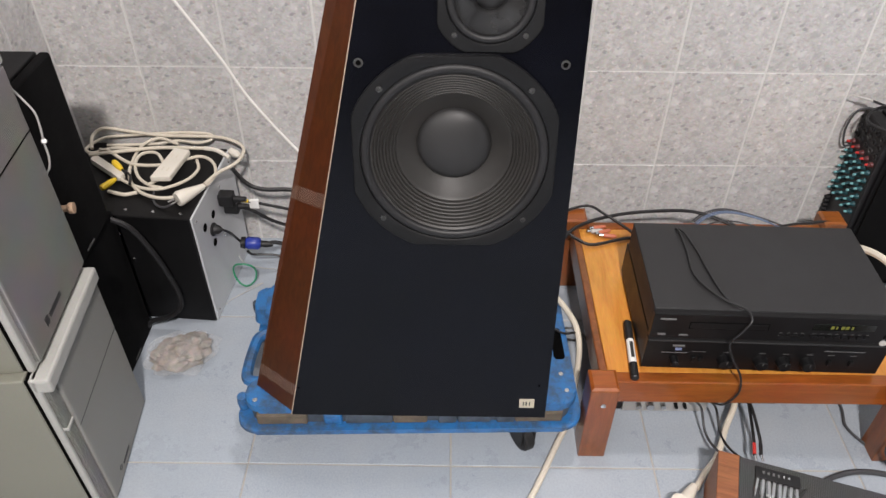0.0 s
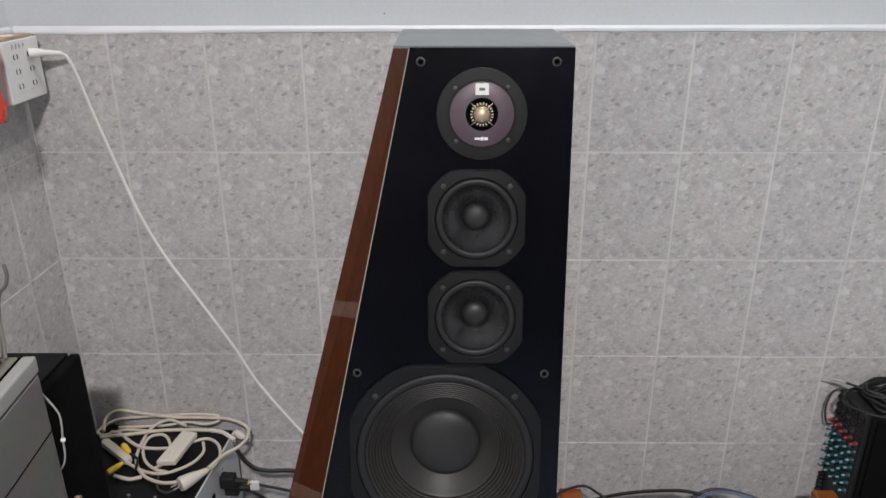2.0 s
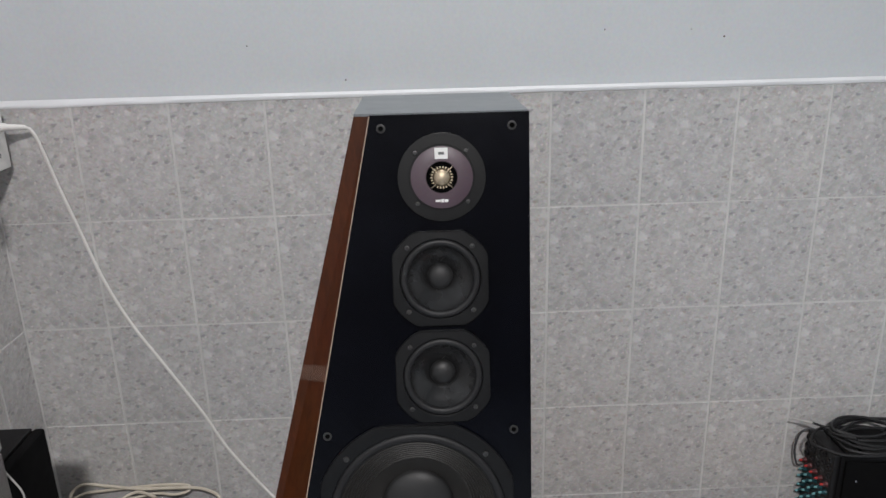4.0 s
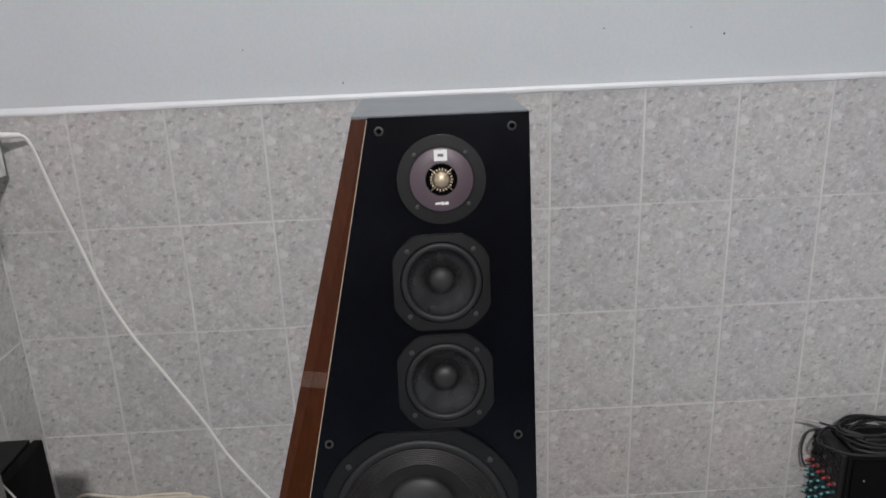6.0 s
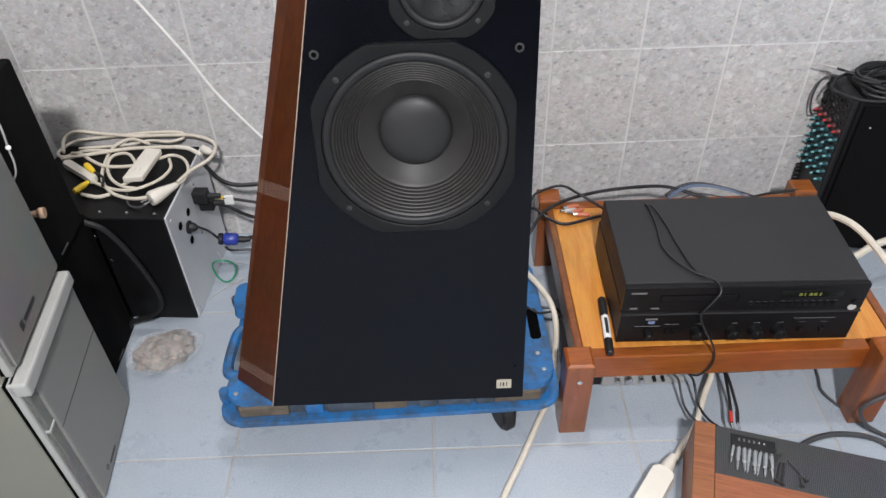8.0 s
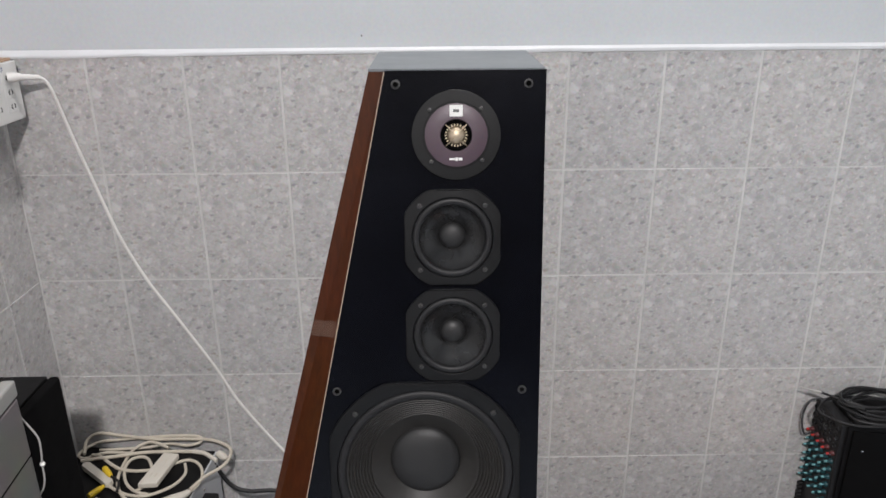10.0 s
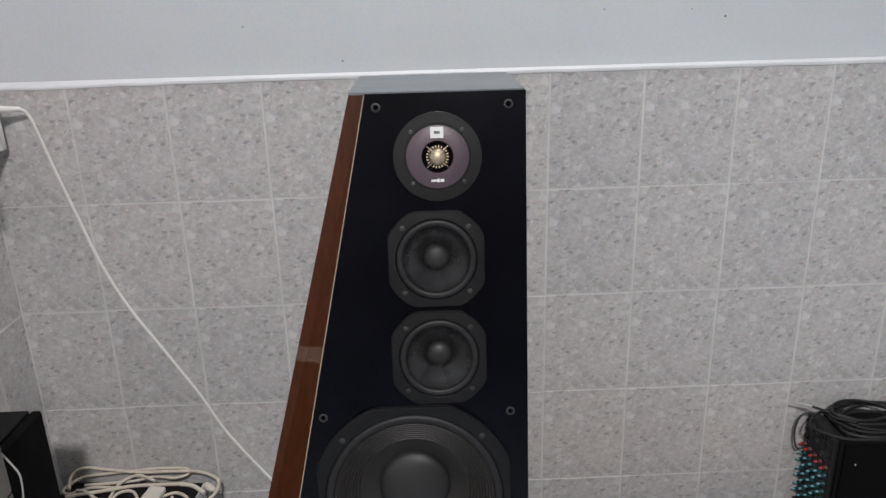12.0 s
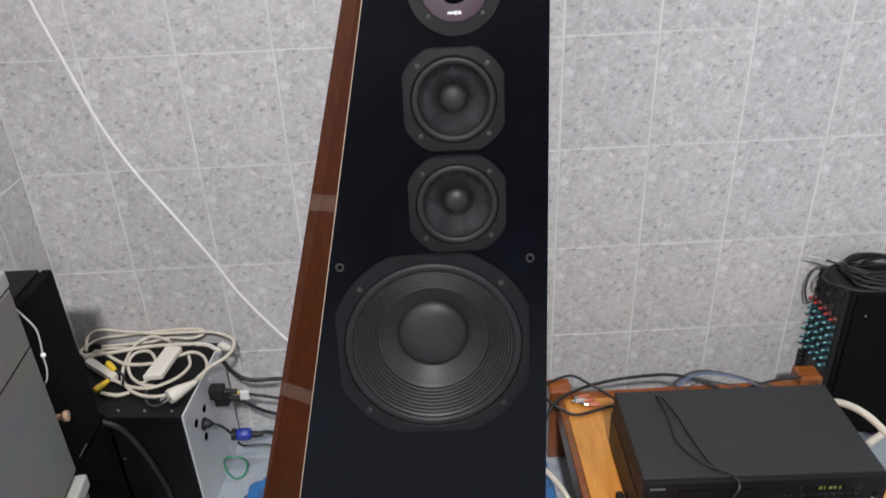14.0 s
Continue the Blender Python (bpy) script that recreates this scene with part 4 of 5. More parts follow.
def drill_bits(turn, top):
    frame_ = pose(1.393, -0.727, top - 0.002, 0, 0, turn)
    roll = thing("bit_holder", tuple((frame_ @ Vector((0.072, -0.026, 0)))), "black strip holding small screwdriver bits, on the receiver lid", "bit holder", turn=turn)
    part("strip", box(-0.008, 0.068, -0.012, 0.012, 0.0, 0.004, 0.001), RUBBER, roll, local=True)
    for k in range(6):
        part("peg", box(0.004 + k * 0.0085, 0.007 + k * 0.0085, -0.002, 0.003, 0.004, 0.006), CHROME if k > 3 else PRINT, roll, local=True)
    bit = None
    for k in range(8):
        m = frame_ @ pose(0.068 + 0.0092 * k, -0.040 - 0.0005 * k, 0.0030, 0, 0, -8 + 2 * ((k * 7) % 5)) @ pose(0, 0, 0, 90, 0, 0) @ Matrix.Diagonal((1.2, 1.2, 1.3, 1))
        if bit is None:
            bit = thing("screwdriver_bit", (0, 0, 0), "short steel screwdriver bit lying on the receiver lid", "screwdriver bit", "bits on the receiver lid")
            part("shank", lathe(((0, 0.0), (0.0030, 0.0), (0.0032, 0.002), (0.0032, 0.017), (0.0022, 0.019), (0, 0.019)), 6), CHROME, bit, local=True)
            part("tip", lathe(((0.0022, 0.018), (0.0016, 0.026), (0.0006, 0.030), (0, 0.030)), 8), CHROME, bit, local=True)
            bit.matrix_basis = m
        else:
            copy_thing(bit, m)
    first = None
    for x, y, a, l in ((0.146, -0.042, -35, 1.0), (0.148, -0.054, -12, 1.05), (0.154, -0.054, -8, 1.1), (0.160, -0.046, 40, 1.1), (0.178, -0.058, 4, 0.9), (0.150, -0.036, -45, 0.9)):
        m = frame_ @ pose(x, y, 0.0024, 0, 0, a) @ pose(0, 0, 0, 90, 0, 0) @ Matrix.Diagonal((1.15, 1.15, l * 1.15, 1))
        if first is None:
            first = thing("screw_nail", (0, 0, 0), "dark steel screw lying on the receiver lid", "screw", "loose screws on the receiver lid")
            part("shaft", lathe(((0, 0), (0.0016, 0.001), (0.0018, 0.028), (0.0035, 0.030), (0.0035, 0.0315), (0, 0.032)), 8), SCREW, first, local=True)
            first.matrix_basis = m
        else:
            copy_thing(first, m)


def extension_head():
    e = thing("extension_socket", (1.32, -0.80, 0), "ivory plastic extension socket on the floor", "extension socket", turn=-38)
    part("shell", prism(rounded(-0.024, 0.024, -0.075, 0.04, 0.012), 0.0, 0.034, rounded(-0.021, 0.021, -0.072, 0.037, 0.011), 0.003), WHITEPLASTIC, e, local=True)
    part("neck", lathe(((0.014, 0), (0.012, 0.02), (0.007, 0.045), (0, 0.046)), 16, pose(0, 0.036, 0.016, -90)), WHITEPLASTIC, e, smooth=True, local=True)


silver_tuner()
floor_strip()
drill_bits(*receiver())
extension_head()
cord("extension_cable", [(1.372, -0.742, 0.016), (1.40, -0.705, 0.012), (1.430, -0.672, 0.02), (1.462, -0.61, 0.03), (1.493, -0.555, 0.04), (1.51, -0.49, 0.034)], 0.0062, WHITECABLE, "ivory extension cord on the floor", group="ivory cords on the floor")
for a, b, mat in ((0.0, 0.0, BLACKCABLE), (-0.03, 0.004, GREYCABLE)):
    cord("speaker_wire", [(1.415 + a, -0.60, 0.10), (1.440 + a, -0.59, 0.06), (1.446 + a, -0.630 + b, 0.03), (1.452 + a, -0.68 + b, 0.045), (1.475 + a, -0.735, 0.075)], 0.0026, mat, "thin black wire under the bench", group="wires under the bench")
for a, mat in ((0.0, RED), (0.012, BLACKCABLE)):
    cord("speaker_wire", [(1.514 - a, -0.53, 0.05), (1.509, -0.578, 0.06 + a * 0.6), (1.497 + a, -0.655, 0.055), (1.487 + a, -0.695, 0.055)], 0.0032, BLACKCABLE, "black speaker wire with a bared end", group="wires under the bench")
    cord("wire_end", [(1.4935 + a, -0.668, 0.056), (1.490 + a, -0.682, 0.056), (1.487 + a, -0.692, 0.056)], 0.0036, mat, "short coloured sleeve on a speaker wire", "wire sleeve", "wires under the bench")
    cord("bare_wire", [(1.487 + a, -0.694, 0.056), (1.488 + a, -0.706, 0.052)], 0.0026, CHROME, "bared metal wire end", "wire", "wires under the bench")
cord("floor_cable", [(1.74, -0.40, 0.005), (1.731, -0.538, 0.005), (1.722, -0.59, 0.005), (1.750, -0.640, 0.005), (1.790, -0.690, 0.005), (1.85, -0.74, 0.005)], 0.0030, GREYCABLE, "grey cable on the floor by the bench", group="cables on the floor")
cord("floor_cable", [(1.60, -0.74, 0.005), (1.639, -0.712, 0.005), (1.701, -0.695, 0.005), (1.767, -0.704, 0.005), (1.80, -0.735, 0.005), (1.80, -0.80, 0.005)], 0.0055, GREYCABLE, "dark grey cable curving on the floor", group="cables on the floor")
cord("floor_cable", [(1.88, -0.50, 0.20), (1.852, -0.575, 0.19), (1.835, -0.625, 0.17), (1.792, -0.680, 0.13), (1.745, -0.690, 0.10), (1.735, -0.690, 0.07), (1.765, -0.700, 0.03), (1.83, -0.72, 0.006), (1.92, -0.77, 0.006)], 0.0040, GREYCABLE, "grey cable hanging over a bench post", group="cables on the floor")

# ivory hose beside the dolly
cord("extension_cable", [(0.985, -0.93, 0.008), (1.033, -0.808, 0.008), (1.073, -0.732, 0.008), (1.118, -0.642, 0.008), (1.150, -0.58, 0.012), (1.163, -0.53, 0.05), (1.166, -0.50, 0.13), (1.160, -0.470, 0.165), (1.146, -0.430, 0.172), (1.122, -0.383, 0.174), (1.095, -0.34, 0.172), (1.06, -0.29, 0.10), (1.06, -0.2, 0.01)], 0.0062, WHITECABLE, "ivory extension cord running over the dolly and floor", group="ivory cords on the floor")
cord("signal_cable", [(1.08, -0.27, 0.08), (1.14, -0.32, 0.02), (1.20, -0.33, 0.012), (1.195, -0.36, 0.008), (1.15, -0.35, 0.008)], 0.003, BLACKCABLE, "thin black wire on the floor behind the dolly", group="cables on the floor")
cord("signal_cable", [(1.10, -0.47, 0.175), (1.13, -0.49, 0.171), (1.17, -0.47, 0.15), (1.2, -0.45, 0.09)], 0.0024, BLACKCABLE, "thin black wire on the dolly", group="cables on the floor")

# ---- corner: subwoofer amplifier box with cords ----


def amp_box():
    turn = -4.0
    b = thing("bass_speaker", (0.356, -0.307, 0), "black bass speaker box with a grey connector panel in the corner", "bass speaker", turn=turn)
    w, d, h = 0.335, 0.272, 0.306
    part("cabinet", box(-w, -0.005, 0, d, 0.0, h, 0.003), BLACKBOX, b, "black vinyl cabinet", local=True)
    panel = part("connector_panel", box(-0.0048, 0.0, 0.003, d - 0.003, 0.002, h - 0.001, 0.001), GREYPANEL, b, "grey metal connector panel", local=True)
    for y, z in ((0.106, 0.239), (0.052, 0.243), (0.083, 0.176)):
        part("vent_hole", lathe(((0.010, 0.0), (0.0095, 0.0008), (0.0, 0.0004)), 18, pose(0.0, y, z, 0, 90, 0)), VOID, panel, local=True)
    for y, z in ((0.02, 0.02), (0.02, 0.285), (0.25, 0.02), (0.25, 0.285), (0.14, 0.15), (0.2, 0.09), (0.17, 0.27)):
        part("screw", lathe(((0.004, 0), (0.003, 0.002), (0, 0.0022)), 12, pose(0, y, z, 0, 90, 0)), CHROME, panel, smooth=True, local=True)
    for x, z in ((-0.155, 0.185), (-0.17, 0.255)):
        part("screw", lathe(((0.0045, 0), (0.0035, 0.002), (0, 0.0024)), 12, pose(x, 0, z, 90)), CHROME, b, smooth=True, local=True)
    for x, y in ((-0.03, 0.018), (-0.09, 0.02), (-0.15, 0.022)):
        part("screw", lathe(((0.004, h), (0.003, h + 0.002), (0, h + 0.0022)), 12, pose(x, y, 0)), CHROME, b, smooth=True, local=True)
    return b


def power_plug(at, turn, mat=RUBBER, label="black angled power plug in the connector panel"):
    p = thing("power_plug", at, label, "plug", "plugs in the connector panel", turn)
    part("shell", box(0.0, 0.035, -0.014, 0.014, -0.016, 0.016, 0.004), mat, p, local=True)
    part("strain_relief", lathe(((0.008, 0), (0.006, 0.03), (0, 0.031)), 14, pose(0.033, 0, 0, 0, 90, 0)), mat, p, smooth=True, local=True)


amp_box()
power_plug((0.366, -0.150, 0.246), -3)
power_plug((0.367, -0.128, 0.208), -3)
xlr = thing("round_connector", (0.362, -0.222, 0.212), "black round connector seated in the connector panel", "connector", "plugs in the connector panel", -4)
part("shell", lathe(((0.0, 0.0), (0.015, 0.0), (0.0155, 0.004), (0.012, 0.006), (0.0095, 0.016), (0.004, 0.022), (0, 0.022)), 24, pose(0, 0, 0, 0, 90, 0)), RUBBER, xlr, smooth=True, local=True)
blue = thing("blue_connector", (0.41, -0.14, 0.10), "dark blue locking speaker connector on a cable", "connector")
part("shell", lathe(((0, 0), (0.012, 0), (0.0155, 0.006), (0.0155, 0.030), (0.011, 0.036), (0, 0.036)), 24, pose(0.402, -0.14, 0.103, 0, 97, 4)), NAVY, blue, smooth=True)
part("ring", lathe(((0, 0), (0.014, 0), (0.015, 0.010), (0, 0.0105)), 24, pose(0.391, -0.141, 0.1045, 0, 97, 4)), RUBBER, blue, smooth=True)
part("tail", lathe(((0.008, 0), (0.0085, 0.014), (0.005, 0.03), (0, 0.03)), 20, pose(0.4365, -0.138, 0.0985, 0, 97, 4)), RUBBER, blue, smooth=True)
tagged(part("cable_tag", box(0.430, 0.452, -0.142, -0.134, 0.210, 0.233, 0.001), LABEL), "white paper tag on a black cable", "tag")
for pts, r in (([(0.37, -0.05, 0.27), (0.418, -0.10, 0.255), (0.46, -0.11, 0.243), (0.54, -0.10, 0.232), (0.66, -0.12, 0.20)], 0.0052),
               ([(0.398, -0.150, 0.245), (0.425, -0.140, 0.231), (0.512, -0.13, 0.202), (0.6, -0.12, 0.17)], 0.0036),
               ([(0.400, -0.130, 0.207), (0.43, -0.13, 0.196), (0.485, -0.13, 0.160), (0.6, -0.13, 0.12)], 0.0042),
               ([(0.384, -0.222, 0.211), (0.388, -0.19, 0.175), (0.384, -0.155, 0.135), (0.392, -0.142, 0.105)], 0.003),
               ([(0.45, -0.137, 0.097), (0.481, -0.13, 0.095), (0.56, -0.14, 0.07)], 0.005),
               ([(0.405, -0.15, 0.085), (0.415, -0.14, 0.065), (0.467, -0.13, 0.055), (0.55, -0.14, 0.04)], 0.003)):
    cord("speaker_cable", pts, r, BLACKCABLE, "black cable leading from the connector panel", group="cables from the connector panel")
cord("wire_sleeve", [(0.410, -0.146, 0.2385), (0.428, -0.140, 0.230)], 0.0042, YELLOW, "yellow sleeve on a black cable", "wire sleeve")
cord("speaker_cable", [(0.12, -0.335, 0.35), (0.165, -0.336, 0.345), (0.205, -0.338, 0.330), (0.240, -0.338, 0.305), (0.268, -0.338, 0.245), (0.289, -0.338, 0.168), (0.297, -0.338, 0.115), (0.290, -0.338, 0.076), (0.261, -0.338, 0.047), (0.215, -0.338, 0.030), (0.20, -0.34, 0.012)], 0.0062, RUBBER, "thick black cable drooping before the bass speaker")
ring = [(0.398 + 0.028 * math.cos(a), -0.185 + 0.006 * math.cos(2 * a), 0.042 + 0.036 * math.sin(a)) for a in [2 * math.pi * i / 12 for i in range(13)]]
cord("green_wire", ring, 0.0023, GREEN, "loop of thin green wire by the connector panel", "wire")
cord("thin_wire", [(0.40, -0.20, 0.005), (0.436, -0.177, 0.003), (0.405, -0.205, 0.003), (0.372, -0.235, 0.003), (0.36, -0.255, 0.003)], 0.0010, PALEGREY, "thin pale wire on the floor", "wire")
cord("thin_wire", [(0.36, -0.10, 0.05), (0.385, -0.132, 0.03), (0.44, -0.125, 0.004), (0.5, -0.12, 0.004)], 0.0010, PALEGREY, "thin pale wire on the floor", "wire")


HEAP = "ivory mains cord looped in a loose heap on the bass speaker"


def heap_cord(pts, radius, mat=WHITECABLE, label=HEAP):
    return cord("looped_cable", pts, radius, mat, label, group="ivory cords on the bass speaker", steps=7)


# wide outer loop that sweeps round to the plug
heap_cord([(0.064, -0.066, 0.322), (0.053, -0.024, 0.330), (0.080, -0.012, 0.344), (0.140, -0.012, 0.336), (0.215, -0.020, 0.331), (0.300, -0.020, 0.330), (0.364, -0.027, 0.330), (0.412, -0.056, 0.328), (0.421, -0.093, 0.326), (0.410, -0.127, 0.325), (0.383, -0.160, 0.325), (0.364, -0.208, 0.328)], 0.0040)
# flat bundle along the wall
heap_cord([(0.176, -0.056, 0.316), (0.108, -0.052, 0.315), (0.066, -0.073, 0.315), (0.048, -0.058, 0.318), (0.076, -0.020, 0.322), (0.130, -0.014, 0.326), (0.199, -0.013, 0.331), (0.268, -0.013, 0.335), (0.325, -0.012, 0.331), (0.331, -0.022, 0.322), (0.300, -0.030, 0.318), (0.253, -0.022, 0.318), (0.205, -0.036, 0.318), (0.150, -0.040, 0.317), (0.090, -0.042, 0.316)], 0.0036)
heap_cord([(0.071, -0.097, 0.325), (0.107, -0.095, 0.330), (0.155, -0.090, 0.333), (0.219, -0.078, 0.334), (0.284, -0.075, 0.333), (0.330, -0.073, 0.331)], 0.0042)
heap_cord([(0.330, -0.073, 0.331), (0.358, -0.080, 0.331), (0.380, -0.094, 0.329), (0.394, -0.103, 0.326)], 0.0050, WHITEPLASTIC, "ribbed ivory cord sleeve on the bass speaker")
# round inner loops
heap_cord([(0.262, -0.050, 0.326), (0.212, -0.028, 0.328), (0.180, -0.056, 0.326), (0.175, -0.111, 0.322), (0.180, -0.156, 0.318), (0.198, -0.195, 0.316), (0.232, -0.229, 0.316), (0.274, -0.245, 0.316), (0.312, -0.240, 0.317), (0.336, -0.226, 0.320)], 0.0038)
heap_cord([(0.238, -0.205, 0.322), (0.254, -0.188, 0.324), (0.256, -0.146, 0.326), (0.236, -0.105, 0.330), (0.214, -0.090, 0.330), (0.190, -0.100, 0.329), (0.188, -0.134, 0.325), (0.208, -0.176, 0.321), (0.240, -0.203, 0.319), (0.270, -0.212, 0.319)], 0.0036)
heap_cord([(0.137, -0.156, 0.316), (0.186, -0.190, 0.316), (0.225, -0.212, 0.318), (0.264, -0.220, 0.321), (0.297, -0.206, 0.322), (0.322, -0.180, 0.322), (0.332, -0.144, 0.322), (0.320, -0.108, 0.322)], 0.0036)
heap_cord([(0.293, -0.114, 0.326), (0.326, -0.099, 0.326), (0.357, -0.116, 0.324), (0.374, -0.154, 0.322), (0.372, -0.190, 0.322), (0.358, -0.214, 0.322)], 0.0036)
heap_cord([(0.084, -0.069, 0.322), (0.110, -0.080, 0.325), (0.145, -0.110, 0.327), (0.180, -0.134, 0.328), (0.219, -0.142, 0.329), (0.257, -0.140, 0.330)], 0.0038)
heap_cord([(0.154, -0.219, 0.313), (0.175, -0.226, 0.313), (0.195, -0.230, 0.313), (0.217, -0.222, 0.313)], 0.0042)
heap_cord([(0.254, -0.218, 0.316), (0.259, -0.242, 0.312), (0.270, -0.262, 0.311), (0.290, -0.272, 0.312), (0.312, -0.270, 0.320)], 0.0026, GREYCABLE, "grey cord end curled on the bass speaker")
# pale moulded cord block at the side
block = thing("cord_block", (0.126, -0.140, 0.312), "pale grey moulded cord block lying among the cords", "cord block", turn=-39)
part("shell", prism(rounded(-0.058, 0.058, -0.009, 0.009, 0.006), 0.0, 0.014, None, 0.004), WHITEPLASTIC, block, local=True)

strip = thing("extension_socket", (0.276, -0.150, 0.330), "ivory plastic extension socket lying in the looped cord", "extension socket", turn=-7)
part("shell", prism([(-0.022, -0.060), (0.020, -0.052), (0.023, 0.055), (-0.016, 0.058)], 0.0, 0.014, None, 0.003), WHITEPLASTIC, strip, local=True)
for y in (-0.026, 0.024):
    for dx in (-0.006, 0.006):
        part("socket_slot", box(dx - 0.0012, dx + 0.0012, y - 0.006, y + 0.006, 0.0138, 0.0143), WHITECABLE, strip, local=True)
plug = thing("mains_plug", (0.318, -0.262, 0.325), "white mains plug at the cord's end on the bass speaker", "plug", turn=48)
part("shell", lathe(((0, 0), (0.015, 0.0), (0.017, 0.006), (0.014, 0.028), (0.009, 0.05), (0.0065, 0.066), (0, 0.067)), 20, pose(0, 0, 0, 0, 90, 0)), WHITEPLASTIC, plug, smooth=True, local=True)
for dy in (-0.006, 0.006):
    part("pin", box(-0.018, 0.001, dy - 0.0028, dy + 0.0028, -0.0008, 0.0008), CHROME, plug, local=True)
small = thing("mains_plug", (0.395, -0.075, 0.322), "ivory plug with metal pins hanging over the box edge", "plug", turn=-40)
part("shell", lathe(((0, 0), (0.0085, 0.002), (0.0095, 0.02), (0.005, 0.036), (0, 0.036)), 16, pose(-0.01, 0, 0, 0, 90, 0)), WHITEPLASTIC, small, smooth=True, local=True)
for dy in (-0.005, 0.005):
    part("pin", hose([(0.024, dy, 0), (0.04, dy, 0)], 0.0016, 6, 0), CHROME, small, local=True)
for at, turn in (((0.140, -0.130, 0.327), -47), ((0.140, -0.218, 0.318), 62)):
    y = thing("yellow_plug", at, "yellow cable plug lying among the cords", "plug", "yellow plugs on the bass speaker", turn)
    part("sleeve", lathe(((0, 0), (0.006, 0), (0.0075, 0.006), (0.0065, 0.028), (0.004, 0.04), (0, 0.04)), 16, pose(0, 0, 0.002, 0, 90, 0)), YELLOW, y, smooth=True, local=True)
    part("lead", hose([(0.042, 0, 0.002), (0.07, 0.005, 0.0), (0.1, -0.01, 0.0)], 0.003, 6, 5), BLACKCABLE, y, smooth=True, local=True)
# ---- stacked loudspeakers along the side wall ----


def black_speaker(z0, h, x, y, turn, label):
    s = thing("black_speaker", (x, y, z0), label, "loudspeaker", "black loudspeakers by the wall", turn)
    part("cabinet", box(-0.19, -0.0225, -0.048, 0.134, 0.0, h, 0.003), BLACKBOX, s, "black vinyl cabinet", local=True)
    part("shadow_gap", box(-0.0228, -0.0188, -0.046, 0.132, 0.002, h - 0.006), VOID, s, "dark gap behind the grille", local=True)
    part("grille", box(-0.0190, 0.0, -0.049, 0.135, 0.001, h - 0.001, 0.005, 3), BLACKCLOTH, s, "black cloth grille", local=True)
    part("logo_bar", box(-0.0002, 0.0006, 0.02, 0.055, 0.010, 0.014), PRINT, s, local=True)


black_speaker(0.0, 0.345, 0.206, -0.459, 0.0, "black cloth-fronted loudspeaker on the floor by the side wall")
black_speaker(0.3455, 0.362, 0.2145, -0.487, 0.5, "black cloth-fronted loudspeaker stacked on another one")


def grey_speaker(z0, h, label, upper):
    turn = 5.0
    s = thing("grey_speaker", (0.246, -0.542, z0) if upper else (0.250, -0.547, z0), label, "loudspeaker", "grey loudspeakers by the wall", turn)
    d = 0.246 if upper else 0.258
    part("cabinet", box(-0.215, -0.022, -d, 0.0, 0.0, h, 0.003), BEIGE, s, "greenish beige vinyl cabinet", local=True)
    part("seam_strip", box(-0.0218, -0.016, -d + 0.002, -0.002, 0.002, h - 0.002), VOID, s, "dark shadow gap", local=True)
    rim = part("grille_frame", box(-0.0158, -0.004, -d, 0.0, 0.0, h, 0.003), GREYFRAME, s, "pale grey grille frame", local=True)
    if upper:
        part("grille", box(-0.006, 0.005, -d + 0.010, -0.003, 0.010, h - 0.030, 0.004), GREYGRILLE, s, "grey mesh grille", local=True)
        part("top_bar", box(-0.016, 0.006, -d, 0.0, h - 0.028, h + 0.001, 0.004), GREYFRAME, s, "pale grey top bar", local=True)
        part("grille_seam", box(0.0046, 0.0056, -d + 0.010, -0.003, h * 0.67, h * 0.67 + 0.0025), VOID, s, "dark grille seam", local=True)
        part("logo_mark", box(0.0048, 0.0058, -d + 0.064, -d + 0.076, 0.034, 0.050), INK, s, local=True)
        part("logo_bar", box(0.0048, 0.0058, -d + 0.082, -d + 0.132, 0.037, 0.046), INK, s, local=True)
    else:
        part("grille", box(-0.006, 0.008, -d + 0.030, 0.002, 0.004, h - 0.032, 0.004), GREYBOARD, s, "smooth grey front board", local=True)
        part("mesh_strip", box(-0.006, 0.0035, -d + 0.006, -d + 0.0295, 0.004, h - 0.034, 0.002), GREYGRILLE, s, "grey mesh strip", local=True)
        part("mesh_rib", box(-0.004, 0.006, -d + 0.004, -d + 0.0298, h * 0.66, h * 0.66 + 0.006, 0.001), GREYFRAME, s, local=True)
        part("top_bar", box(-0.016, 0.016, -d, 0.003, h - 0.030, h, 0.005), GREYFRAME, s, "pale grey top bar", local=True)
        part("panel_line", box(0.0075, 0.0084, -d + 0.032, 0.0, h * 0.60, h * 0.60 + 0.0012), RUBBER, s, local=True)
        part("logo_mark", lathe(((0.004, 0), (0.0055, 0), (0.0055, 0.0006), (0.004, 0.0006), (0.004, 0)), 16, pose(0.008, -d + 0.082, 0.03, 0, 90, 0)), INK, s, local=True)
        part("logo_bar", box(0.0076, 0.0086, -d + 0.096, -d + 0.135, 0.020, 0.026), INK, s, local=True)


